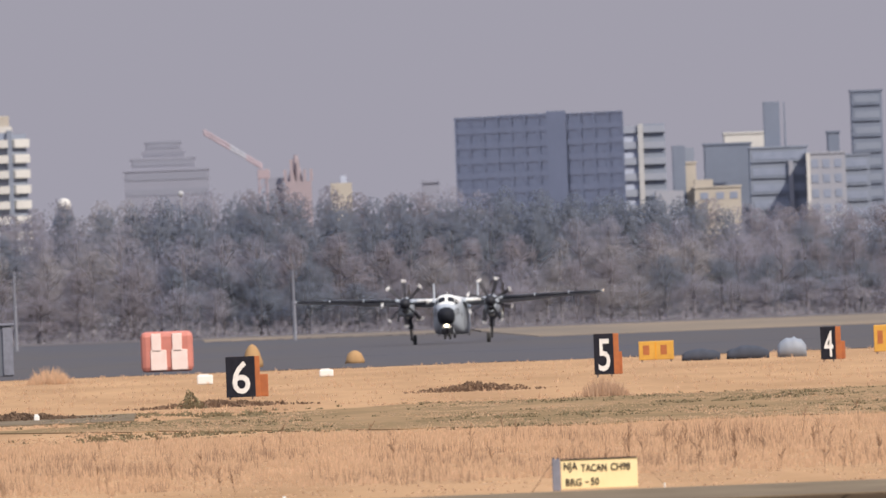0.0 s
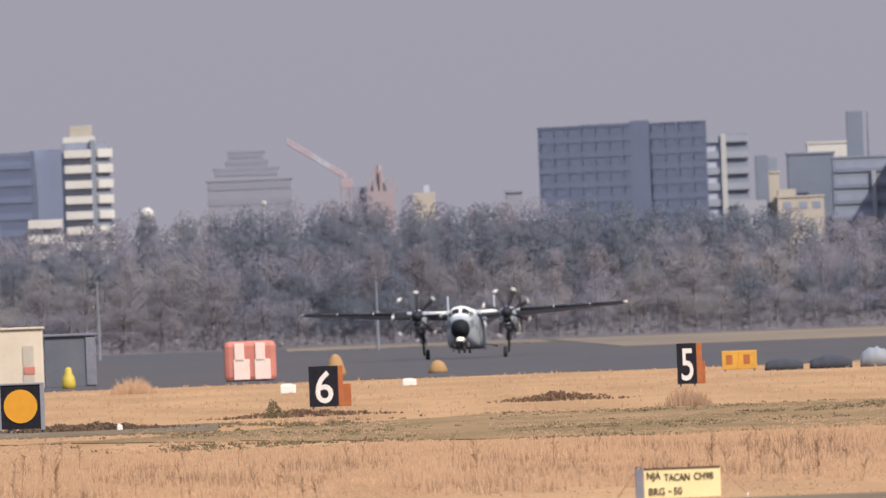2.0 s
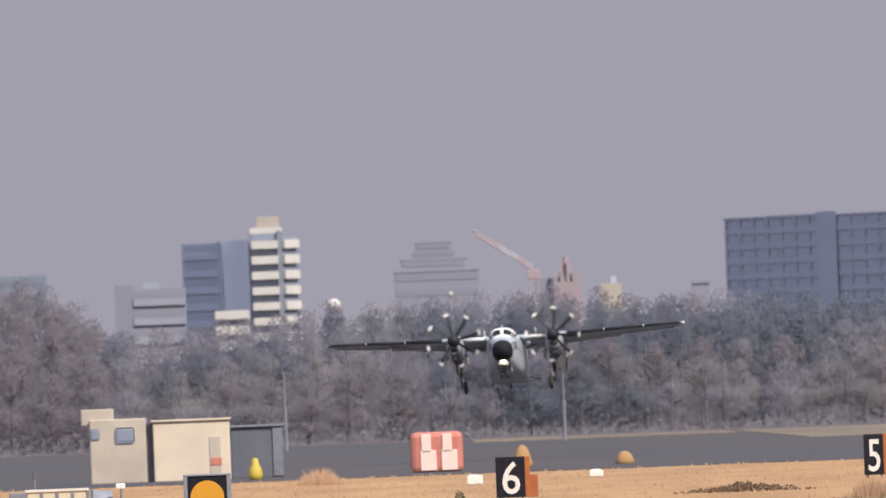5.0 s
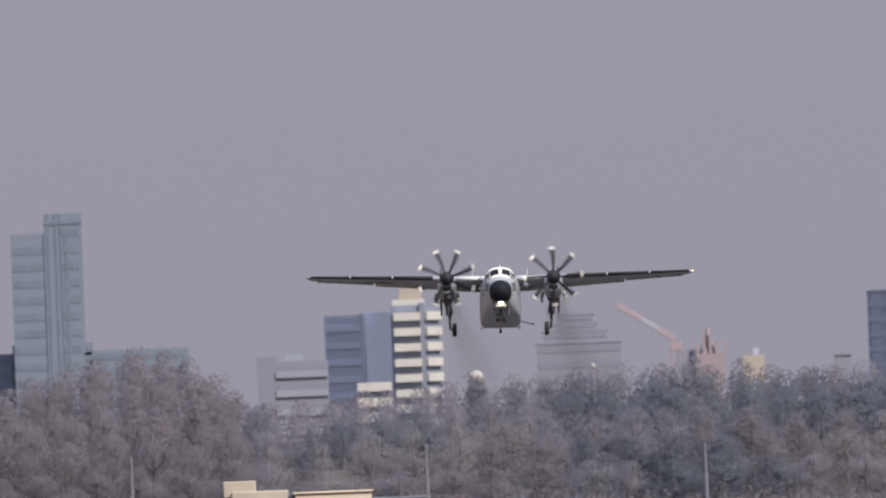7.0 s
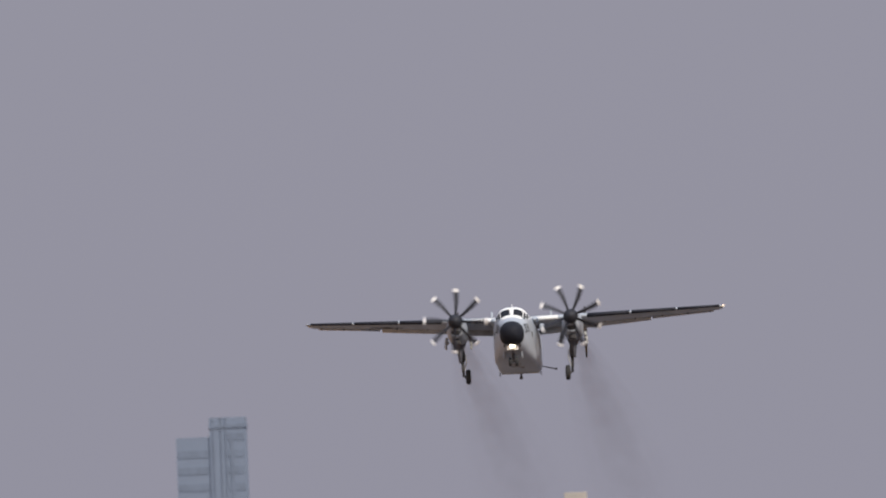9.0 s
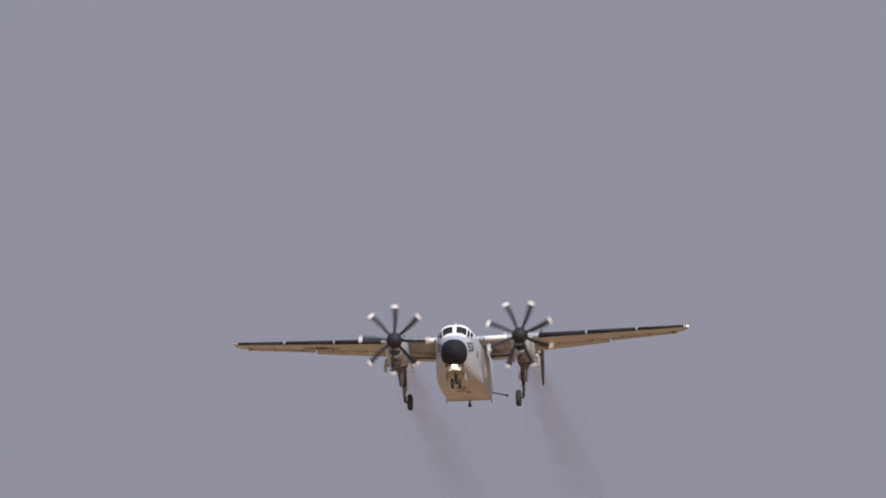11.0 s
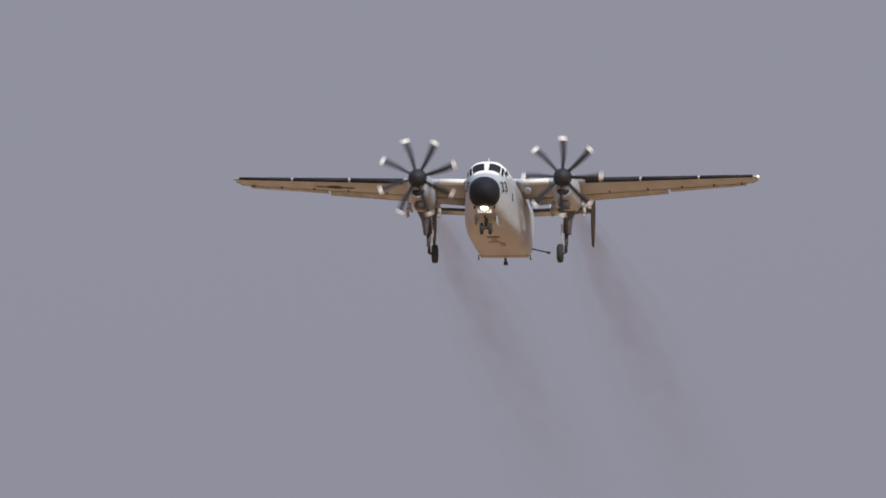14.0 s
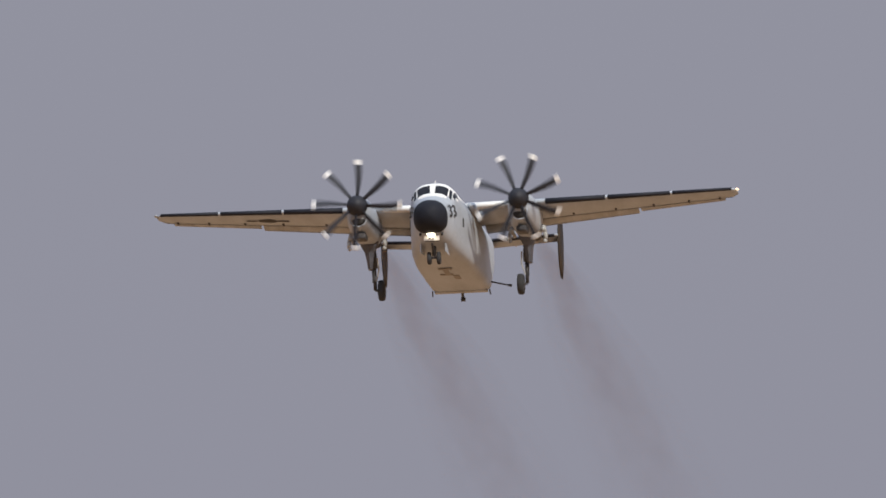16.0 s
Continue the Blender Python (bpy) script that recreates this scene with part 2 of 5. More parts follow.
def smoke_material():
    m = bpy.data.materials.new("thin_brown_smoke")
    m.use_nodes = True
    n, l = m.node_tree.nodes, m.node_tree.links
    n.remove(n["Principled BSDF"])
    d, tr, mx = n.new("ShaderNodeBsdfDiffuse"), n.new("ShaderNodeBsdfTransparent"), n.new("ShaderNodeMixShader")
    d.inputs["Color"].default_value = (0.26, 0.165, 0.105, 1)
    at = n.new("ShaderNodeAttribute")
    at.attribute_name = "smoke_amount"
    tc, nz = n.new("ShaderNodeTexCoord"), n.new("ShaderNodeTexNoise")
    mp = n.new("ShaderNodeMapping")
    mp.inputs["Scale"].default_value = (0.9, 0.09, 0.9)
    l.new(tc.outputs["Object"], mp.inputs["Vector"])
    l.new(mp.outputs["Vector"], nz.inputs["Vector"])
    nz.inputs["Scale"].default_value = 1.0
    nz.inputs["Detail"].default_value = 3
    mul = n.new("ShaderNodeMath")
    mul.operation = "MULTIPLY"
    rag = n.new("ShaderNodeMapRange")
    rag.inputs["From Min"].default_value, rag.inputs["From Max"].default_value = 0.18, 0.72
    l.new(nz.outputs["Fac"], rag.inputs["Value"])
    l.new(at.outputs["Fac"], mul.inputs[0])
    l.new(rag.outputs["Result"], mul.inputs[1])
    l.new(mul.outputs[0], mx.inputs["Fac"])
    l.new(tr.outputs[0], mx.inputs[1])
    l.new(d.outputs[0], mx.inputs[2])
    l.new(mx.outputs[0], n["Material Output"].inputs["Surface"])
    return m


M["smoke"] = smoke_material()


# ---- building helpers ----
def mesh_of(bm, *mats, smooth=False):
    me = bpy.data.meshes.new("mesh")
    bmesh.ops.recalc_face_normals(bm, faces=bm.faces[:])
    bm.to_mesh(me)
    bm.free()
    for k in mats:
        me.materials.append(M[k])
    if smooth:
        for p in me.polygons:
            p.use_smooth = True
    return me


def part(name, bm, mats, parent=None, label="", smooth=False, at=None):
    """Links a bmesh, or a mesh that is there already, as one object under a thing or part."""
    me = bm if isinstance(bm, bpy.types.Mesh) else mesh_of(bm, *((mats,) if isinstance(mats, str) else mats), smooth=smooth)
    ob = new(name, me)
    ob.parent = parent
    if at is not None:
        ob.matrix_basis = at
    if label:
        ob["label"] = label
    return ob


def thing(name, label, category, at=(0, 0, 0), turn=0, group="", kind=""):
    ob = new(name)
    ob.empty_display_size = 0.1
    ob.matrix_basis = pose(*at, 0, 0, turn)
    return tagged(ob, label, category, group, kind)


def box(bm, x0, x1, y0, y1, z0, z1, bevel=0.0, mi=0):
    r = bmesh.ops.create_cube(bm, size=1, matrix=Matrix.LocRotScale(((x0 + x1) / 2, (y0 + y1) / 2, (z0 + z1) / 2), None, (x1 - x0, y1 - y0, z1 - z0)))
    fs = {f for v in r["verts"] for f in v.link_faces}
    for f in fs:
        f.material_index = mi
    if bevel:
        es = list({e for v in r["verts"] for e in v.link_edges})
        bmesh.ops.bevel(bm, geom=es, offset=bevel, segments=2, affect="EDGES", profile=0.5)
    return bm


def boxed(*a, **k):
    return box(bmesh.new(), *a, **k)


def rod(bm, p, q, r0, r1=None, seg=10):
    p, q = Vector(p), Vector(q)
    d = q - p
    m = Matrix.Translation((p + q) / 2) @ d.to_track_quat("Z", "Y").to_matrix().to_4x4()
    bmesh.ops.create_cone(bm, cap_ends=True, segments=seg, radius1=r0, radius2=r0 if r1 is None else r1, depth=d.length, matrix=m)
    return bm


def rodded(*a, **k):
    return rod(bmesh.new(), *a, **k)


def smooth_step(a, b, x):
    t = min(1, max(0, (x - a) / (b - a)))
    return t * t * (3 - 2 * t)


def lettering(body, size, material, width=None, bold=0.0):
    cu = bpy.data.curves.new("lettering", "FONT")
    cu.body, cu.size, cu.extrude, cu.offset, cu.resolution_u = body, size, 0.006, bold, 3
    tmp = new("lettering_text", cu)
    me = bpy.data.meshes.new_from_object(tmp.evaluated_get(bpy.context.evaluated_depsgraph_get()))
    bpy.data.objects.remove(tmp)
    xs = [v.co.x for v in me.vertices]
    ys = [v.co.y for v in me.vertices]
    k = (width / (max(xs) - min(xs))) if width else 1
    for v in me.vertices:
        v.co.x, v.co.y = (v.co.x - min(xs)) * k, v.co.y - min(ys)
    me.materials.clear()
    me.materials.append(M[material])
    return me


# ---- ground ----
def ground():
    bm = bmesh.new()
    xs = [-4000, -1500, -600, -250, -120, -60, -30, 0, 30, 60, 120, 250, 600, 1500, 4000]
    ys = [-600, -100, 100, 250, 380, 466, 600, 800, 1000, 1200, 1350, 1600, 2000, 2600, 3400, 4200, 4990]
    grid = [[bm.verts.new((x, y, 0)) for x in xs] for y in ys]
    for j in range(len(ys) - 1):
        for i in range(len(xs) - 1):
            bm.faces.new((grid[j][i], grid[j][i + 1], grid[j + 1][i + 1], grid[j + 1][i]))
    tagged(new("ground", mesh_of(bm, "grass")), "flat airfield of pale dry winter grass", "ground", kind="structure")


def strip(name, label, category, material, x0, x1, y0, y1, z=0.03, skew=0.0, taper=0.0):
    bm = bmesh.new()
    n = 160 if taper else 40
    rng = random.Random(name)
    lo, hi = [], []
    for i in range(n + 1):
        x = x0 + (x1 - x0) * i / n
        thin = smooth_step(0, taper, i / n) if taper else 1.0
        mid, half = (y0 + y1) / 2, (y1 - y0) / 2 * max(0.02, thin)
        lo.append(bm.verts.new((x, mid - half + skew * i / n + rng.uniform(-0.4, 0.4) * (y1 - y0 > 100 and 12 or 1), z)))
        hi.append(bm.verts.new((x, mid + half + skew * i / n + rng.uniform(-0.4, 0.4) * (y1 - y0 > 100 and 12 or 1), z)))
    for i in range(n):
        bm.faces.new((lo[i], lo[i + 1], hi[i + 1], hi[i]))
    ext = bmesh.ops.extrude_face_region(bm, geom=bm.faces[:])
    bmesh.ops.translate(bm, vec=(0, 0, -z - 0.02), verts=[v for v in ext["geom"] if isinstance(v, bmesh.types.BMVert)])
    return tagged(new(name, mesh_of(bm, material)), label, category, kind="structure")


ground()
strip("near_verge", "reddish brown turf before the taxiway", "grass", "near_turf", -260, 260, 300, 383.6, 0.02, -6)
strip("taxiway", "brown weathered taxiway with tarred joints", "taxiway", "taxiway", -260, 260, 383, 440, 0.03, -6)
strip("taxiway_shoulder", "pale grey concrete taxiway shoulder", "pavement", "shoulder", -260, 260, 440.5, 467, 0.05, -6)
strip("worn_grass", "worn greenish band of short grass", "grass", "green_grass", -9.5, 120, 690, 860, 0.03, 40, 0.16)
strip("service_path", "narrow grey paved service path", "path", "shoulder", -120, -1.5, 795, 850, 0.05, 20)
strip("runway", "dark grey asphalt runway shimmering in the heat", "runway", "asphalt", -72, 100, 1600, 2640, 0.035, -9)
strip("runway_threshold", "dark grey asphalt near end of the runway", "runway", "asphalt", -42, 62, 1345, 1603, 0.03, -5.4)
strip("wood_floor", "dark leaf-littered ground under the wood and town", "ground", "wood_floor", -700, 700, 2600, 4985, 0.06)
strip("infield_grass", "strip of tan grass beyond the runway", "grass", "infield", 31, 600, 2020, 2540, 0.08)
strip("infield_verge", "faint brown verge beyond the runway", "grass", "infield", 3, 30, 2380, 2560, 0.08)

# ---- motion of the aircraft: seconds, x, y, z, heading, pitch, bank ----
FLIGHT = [
    (0, 22, 1882.2, 0.2, -4, 0, 0),
    (0.5, 20.53, 1858.5, 0.2, -4, 0, 0),
    (1, 18.86, 1834.2, 0.2, -4, 0, 0),
    (1.5, 17.36, 1809.4, 0.2, -4, 0, 0),
    (2, 15.71, 1784, 0.2, -4, 0.6, -0.3),
    (2.5, 14.05, 1758.2, 0.61, -4, 2, -0.8),
    (3, 12.46, 1731.8, 0.91, -4, 3.4, -1.6),
    (3.5, 10.72, 1704.9, 1.5, -3.9, 4.2, -2.3),
    (4, 8.82, 1677.5, 2.44, -3.7, 4.4, -2.6),
    (4.5, 6.75, 1649.5, 3.55, -3.3, 4.4, -2.2),
    (5, 4.54, 1621, 4.98, -2.6, 4.4, -1.7),
    (5.2, 3.5, 1609.5, 5.68, -2.3, 4.4, -1.5),
    (7.3, -6.22, 1488.8, 14.81, 0.6, 4.2, 1.23),
    (7.5, -7, 1477.2, 15.76, 0.2, 4.4, 0.89),
    (8, -9.01, 1448.5, 17.83, -0.6, 3.7, 0.64),
    (8.5, -11.05, 1419.8, 20.09, -1.7, 4, -0.04),
    (9, -12.95, 1391, 22.22, -1.9, 4.2, -0.46),
    (9.5, -14.91, 1362.2, 24.46, -2.2, 4.8, -0.96),
    (9.7, -15.66, 1350.8, 25.07, -1.9, 5, -1.03),
    (11.8, -24.21, 1230, 34.86, -5.4, 5.2, 0.94),
    (12, -24.95, 1218.5, 35.68, -5.9, 5.4, 1.2),
    (12.5, -27.23, 1189.8, 38.07, -5.5, 5.8, 2.56),
    (13, -29.52, 1161, 40.37, -3.7, 6.2, 3.31),
    (13.5, -31.57, 1132.2, 42.71, -3.2, 6.6, 2.06),
    (14, -33.58, 1103.5, 44.98, -3.3, 6.8, 2.13),
    (14.5, -35.57, 1074.8, 47.45, -3.9, 7.2, 1.56),
    (15, -37.51, 1046, 49.95, -4.4, 6.1, 0.57),
    (15.5, -39.59, 1017.2, 52.36, -4.5, 6.4, -0.23),
    (16, -41.62, 988.5, 54.69, -4.3, 6.7, -0.12),
]


# ---- the aircraft: nose towards -y, origin on the ground under the main wheels ----
NOSE = -7.6
# station from the nose, half width, bottom, top, roundness of the top and of the bottom half
HULL = [
    (0.75, 0.66, 1.40, 2.72, 2.0, 2.0), (1.2, 0.78, 1.16, 2.95, 2.1, 2.4), (1.6, 0.88, 1.02, 3.04, 2.4, 2.9), (1.72, 0.91, 0.98, 3.10, 2.6, 3.0),
    (2.0, 0.95, 0.92, 3.55, 2.9, 3.4), (2.25, 1.0, 0.86, 3.68, 2.9, 3.8), (2.8, 1.07, 0.76, 3.72, 2.7, 4.6), (4.0, 1.2, 0.64, 3.66, 2.5, 7.0), (6.0, 1.28, 0.6, 3.62, 2.6, 9.0),
    (9.5, 1.3, 0.58, 3.6, 2.6, 9.0), (11.2, 1.3, 0.58, 3.58, 2.6, 9.0), (13.0, 1.2, 1.5, 3.55, 2.6, 6.0), (15.2, 0.95, 2.6, 3.5, 2.4, 4.0), (16.9, 0.4, 3.0, 3.4, 2.0, 2.0)]


def section(table, s):
    for a, b in zip(table, table[1:]):
        if s <= b[0]:
            k = max(0.0, (s - a[0]) / (b[0] - a[0]))
            return [p + (q - p) * k for p, q in zip(a, b)][1:]
    return list(table[-1][1:])


def hull_point(table, s, ang, out=0.0, cx=0.0):
    """ang: degrees from the top, positive towards +x."""
    w, zb, zt, nt, nb = section(table, s)
    zm, h = (zb + zt) / 2, (zt - zb) / 2
    c, q = math.cos(radians(ang)), math.sin(radians(ang))
    n = nt if c > 0 else nb
    x = (w + out) * math.copysign(abs(q) ** (2 / n), q)
    z = zm + (h + out) * math.copysign(abs(c) ** (2 / n), c)
    return Vector((cx + x, s + NOSE, z))


def loft(rings, caps=True):
    bm = bmesh.new()
    vs = [[bm.verts.new(p) for p in r] for r in rings]
    k = len(vs[0])
    for a, b in zip(vs, vs[1:]):
        for i in range(k):
            bm.faces.new((a[i], a[(i + 1) % k], b[(i + 1) % k], b[i]))
    if caps:
        bm.faces.new(vs[0])
        bm.faces.new(vs[-1][::-1])
    return bm


def patch(table, s0, s1, a0, a1, out, ns=4, na=5, thick=0.02, cx=0.0):
    """A thin shell that lies on a hull."""
    bm = bmesh.new()
    lay = []
    for o in (out, out - thick):
        lay.append([[bm.verts.new(hull_point(table, s0 + (s1 - s0) * i / ns, a0 + (a1 - a0) * j / na, o, cx)) for j in range(na + 1)] for i in range(ns + 1)])
    for g, flip in ((lay[0], 1), (lay[1], -1)):
        for i in range(ns):
            for j in range(na):
                bm.faces.new([g[i][j], g[i + 1][j], g[i + 1][j + 1], g[i][j + 1]][::flip])
    rim = [(i, 0) for i in range(ns)] + [(ns, j) for j in range(na)] + [(i, na) for i in range(ns, 0, -1)] + [(0, j) for j in range(na, 0, -1)]
    for (i, j), (k, m) in zip(rim, rim[1:] + rim[:1]):
        bm.faces.new((lay[0][i][j], lay[0][k][m], lay[1][k][m], lay[1][i][j]))
    return bm


def ellipsoid(c, r, seg=24, rings=14):
    bm = bmesh.new()
    bmesh.ops.create_uvsphere(bm, u_segments=seg, v_segments=rings, radius=1, matrix=Matrix.LocRotScale(c, None, r))
    return bm


def foil(le, chord, thick, drop, n=9):
    """A closed wing section in the yz plane: from the leading edge at le, sloping down by drop to its rear."""
    pts = []
    for side in (1, -1):
        for i in range(n + 1):
            u = (i / n) ** 2
            t = thick * chord * (1.48 * math.sqrt(u) - 0.63 * u - 1.76 * u * u + 1.42 * u ** 3 - 0.51 * u ** 4) * (1.15 if side > 0 else 0.85)
            pts.append((le[0], le[1] + u * chord, le[2] + side * t - drop * u * chord))
    top, low = pts[:n + 1], pts[n + 1:]
    return [Vector(p) for p in top + low[:0:-1]]


def wing_at(x):
    """Leading edge and chord of the wing at a distance from the middle."""
    k = abs(x) / 12.2
    return (x, NOSE + 5.3 + 0.95 * k, 3.17 + 0.40 * k), 3.9 - 2.45 * k


def aircraft():
    air = thing("turboprop_aircraft", "white and grey twin-turboprop carrier transport aircraft with gear down", "aircraft")
    n = 40
    sts = [0.75 + i * 0.13 for i in range(20)] + [3.4 + i * 0.6 for i in range(13)] + [11.2, 11.5, 12.1, 13, 14, 15.2, 16, 16.9]
    bm = loft([[hull_point(HULL, s, 360 * i / n) for i in range(n)] for s in sts])
    for f in bm.faces:
        c = f.calc_center_median()
        s = c.y - NOSE
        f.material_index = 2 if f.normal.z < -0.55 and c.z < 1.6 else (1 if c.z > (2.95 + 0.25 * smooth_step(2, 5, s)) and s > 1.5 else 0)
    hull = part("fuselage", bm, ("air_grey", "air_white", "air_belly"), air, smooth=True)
    rr = []
    for i in range(15):
        s = 0.95 - 0.98 * math.cos(math.pi * (0.02 + i * 0.0385))
        k = math.sqrt(max(0.0, 1 - ((s - 0.95) / 0.98) ** 2))
        dome = [(s, 0.715 * k, 2.05 - 0.71 * k, 2.05 + 0.70 * k, 2.2, 2.7), (s + 1, 0.715 * k, 2.05 - 0.71 * k, 2.05 + 0.70 * k, 2.2, 2.7)]
        rr.append([hull_point(dome, s, 360 * j / 40) for j in range(40)])
    part("radome", loft(rr), "radome", air, "matt black nose radome", True)
    # windscreen and side windows, on the hull
    for a0, a1 in ((-36, -3), (3, 36)):
        part("windscreen_pane", patch(HULL, 1.735, 1.985, a0, a1, 0.012), "cockpit", hull, "dark windscreen pane")
    for a0, a1, s0, s1 in ((41, 52, 1.78, 2.06), (55, 66, 1.95, 2.5), (-52, -41, 1.78, 2.06), (-66, -55, 1.95, 2.5)):
        part("side_window", patch(HULL, s0, s1, a0, a1, 0.012), "cockpit", hull, "dark cockpit side window")
    part("window_sill", patch(HULL, 1.60, 1.66, -32, 32, 0.03, 1, 8), "air_white", hull)
    for sx in (-1, 1):
        part("intake_grille", boxed(sx * 1.09 - 0.03, sx * 1.09 + 0.03, NOSE + 3.0, NOSE + 3.3, 1.93, 2.3, 0.02), "soot", hull, "dark cooling intake")
    # belly stains, skids and panels
    for x0, x1, y0, y1 in ((-0.28, 0.3, 5.2, 5.5), (-0.12, 0.1, 5.5, 6.6), (-0.35, 0.2, 6.6, 6.9), (0.15, 0.4, 7.0, 7.9)):
        part("belly_vent", boxed(x0, x1, NOSE + y0, NOSE + y1, 0.565, 0.6, 0.01), "stain", hull, "sooty belly vent")
    part("cargo_ramp", boxed(-1.12, 1.12, NOSE + 10.9, NOSE + 11.32, 0.54, 0.62, 0.02), "air_belly", air)
    for sx in (-1, 1):
        part("belly_strake", rodded((sx * 1.2, NOSE + 11.0, 0.62), (sx * 1.22, NOSE + 11.15, 0.42), 0.03), "gear", air)
    # number beside the nose, on both flanks
    for sx in (-1, 1):
        cu = bpy.data.curves.new("number", "FONT")
        cu.body, cu.size, cu.extrude, cu.align_x, cu.align_y = "33", 0.72, 0.006, "CENTER", "CENTER"
        tmp = new("number_text", cu)
        me = bpy.data.meshes.new_from_object(tmp.evaluated_get(bpy.context.evaluated_depsgraph_get()))
        bpy.data.objects.remove(tmp)
        me.materials.clear()
        me.materials.append(M["sign_ink"])
        p = hull_point(HULL, 1.5, sx * 76, 0.02)
        q = hull_point(HULL, 1.6, sx * 76, 0.02) - hull_point(HULL, 1.4, sx * 76, 0.02)
        u = hull_point(HULL, 1.5, sx * 66, 0.02) - hull_point(HULL, 1.5, sx * 86, 0.02)
        right = (q * sx).normalized()
        norm = right.cross(u).normalized()
        up = norm.cross(right)
        m = Matrix((right * 1.3, up, norm)).transposed().to_4x4()
        m.translation = p + norm * 0.015
        part("number_marking", me, "", hull, "black number 33", at=m)
    # wings
    for sx in (-1, 1):
        xs = [0.9, 2.2, 3.6, 5, 6.5, 8, 9.5, 11, 11.9, 12.2]
        rings = []
        for x in xs:
            le, c = wing_at(sx * x)
            k = 0.55 if x == 12.2 else 1.0
            rings.append(foil((le[0], le[1] + c * (1 - k) * 0.4, le[2]), c * k, 0.135 if x < 12 else 0.1, 0.07))
        wing = part("wing", loft(rings), "air_grey", air, "light grey high wing", True)
        for x0, x1 in ((0.95, 2.55), (4.25, 6.75), (6.85, 9.45), (9.55, 12.0)):
            rr = []
            for x in (x0, (x0 + x1) / 2, x1):
                le, c = wing_at(sx * x)
                full = foil((le[0], le[1] - 0.018, le[2]), c, 0.140, 0.07, 9)
                keep = full[:4] + full[-2:]
                rr.append([v for v in keep])
            part("deicing_boot", loft(rr), "boot" if x0 > 2 else "air_white", wing, "black rubber de-icing boot" if x0 > 2 else "white inner leading edge", True)
        # flap, drooped, and aileron
        for nm, x0, x1, droop, cf in (("flap", 1.35, 7.9, 0.24, 0.24), ("aileron", 8.0, 11.6, 0.12, 0.22)):
            rr = []
            for x in (x0, (x0 + x1) / 2, x1):
                le, c = wing_at(sx * x)
                y, z = le[1] + c * 0.97, le[2] - 0.07 * c * 0.97 - 0.03
                rr.append(foil((le[0], y - 0.12, z), c * cf, 0.12, droop, 6))
            part(nm, loft(rr), "air_belly", wing, smooth=True)
        for x in (5.2, 7.0, 8.6, 10.1, 11.4):
            le, c = wing_at(sx * x)
            part("hinge_fairing", ellipsoid((le[0], le[1] + c * 0.72, le[2] - 0.05 * c - 0.10), (0.05, 0.24, 0.055), 10, 8), "gear", wing)
        le, c = wing_at(sx * 12.2)
        part("tip_lamp", ellipsoid((le[0] + sx * 0.02, le[1] + 0.28, le[2] + 0.01), (0.08, 0.22, 0.05), 14, 10), "tip_lamp" if sx > 0 else "air_grey", wing)
        if sx < 0:
            def under(x, u):
                le, c = wing_at(x)
                t = 0.135 * c * (1.48 * math.sqrt(u) - 0.63 * u - 1.76 * u * u + 1.42 * u ** 3 - 0.51 * u ** 4) * 0.85
                return (x, le[1] + u * c, le[2] - t - 0.07 * u * c - 0.012)
            bm = bmesh.new()
            for k in range(20):
                a, b = 2 * math.pi * k / 20, 2 * math.pi * (k + 1) / 20
                ra, rb = (0.40 if k % 4 else 0.46), (0.40 if (k + 1) % 4 else 0.46)
                bm.faces.new([bm.verts.new(under(-7.55 + r * math.cos(q), 0.40 + 0.36 * r * math.sin(q))) for r, q in ((0, a), (ra, a), (rb, b))])
            for x0, x1 in ((-8.45, -7.98), (-7.12, -6.65)):
                bm.faces.new([bm.verts.new(under(x, u)) for x, u in ((x0, 0.345), (x1, 0.345), (x1, 0.455), (x0, 0.455))])
            part("wing_insignia", bm, "soot", wing, "dark round wing insignia with side bars")
        # wing fold root fairing, bright white beside the fuselage
        part("root_fairing", ellipsoid((sx * 1.2, NOSE + 6.4, 3.16), (0.30, 1.5, 0.25), 18, 12), "air_grey", wing, smooth=True)
        # engine nacelle
        cx = sx * 3.38
        nac = [(3.75, 0.40, 2.62, 3.50, 2.0, 2.0), (4.1, 0.52, 2.25, 3.58, 2.2, 2.3), (5.2, 0.60, 2.02, 3.62, 2.3, 2.6), (7.0, 0.60, 2.0, 3.58, 2.3, 2.8), (8.4, 0.46, 2.2, 3.4, 2.2, 2.4), (9.8, 0.18, 2.65, 3.15, 2, 2)]
        nacelle = part("engine_nacelle", loft([[hull_point(nac, 3.75 + 0.275 * i, 360 * j / 28, 0, cx) for j in range(28)] for i in range(23)]), "air_grey", air, smooth=True)
        part("air_intake", ellipsoid((cx, NOSE + 3.98, 2.56), (0.30, 0.22, 0.24), 18, 10), "soot", nacelle, "dark oval air intake", True)
        bm = bmesh.new()
        ring = []
        for i in range(24):
            a, b = 2 * math.pi * i / 24, 2 * math.pi * (i + 1) / 24
            rod(bm, (cx + 0.34 * math.cos(a), NOSE + 3.78, 2.55 + 0.28 * math.sin(a)), (cx + 0.34 * math.cos(b), NOSE + 3.78, 2.55 + 0.28 * math.sin(b)), 0.035, seg=6)
        part("intake_lip", bm, "air_grey", nacelle)
        part("oil_cooler", boxed(cx - 0.22, cx + 0.22, NOSE + 4.35, NOSE + 5.2, 1.86, 2.12, 0.06), "gear", nacelle)
        part("exhaust_pipe", rodded((cx, NOSE + 9.0, 2.75), (cx, NOSE + 10.1, 2.6), 0.24, 0.2, 16), "soot", nacelle, "sooty exhaust pipe", True)
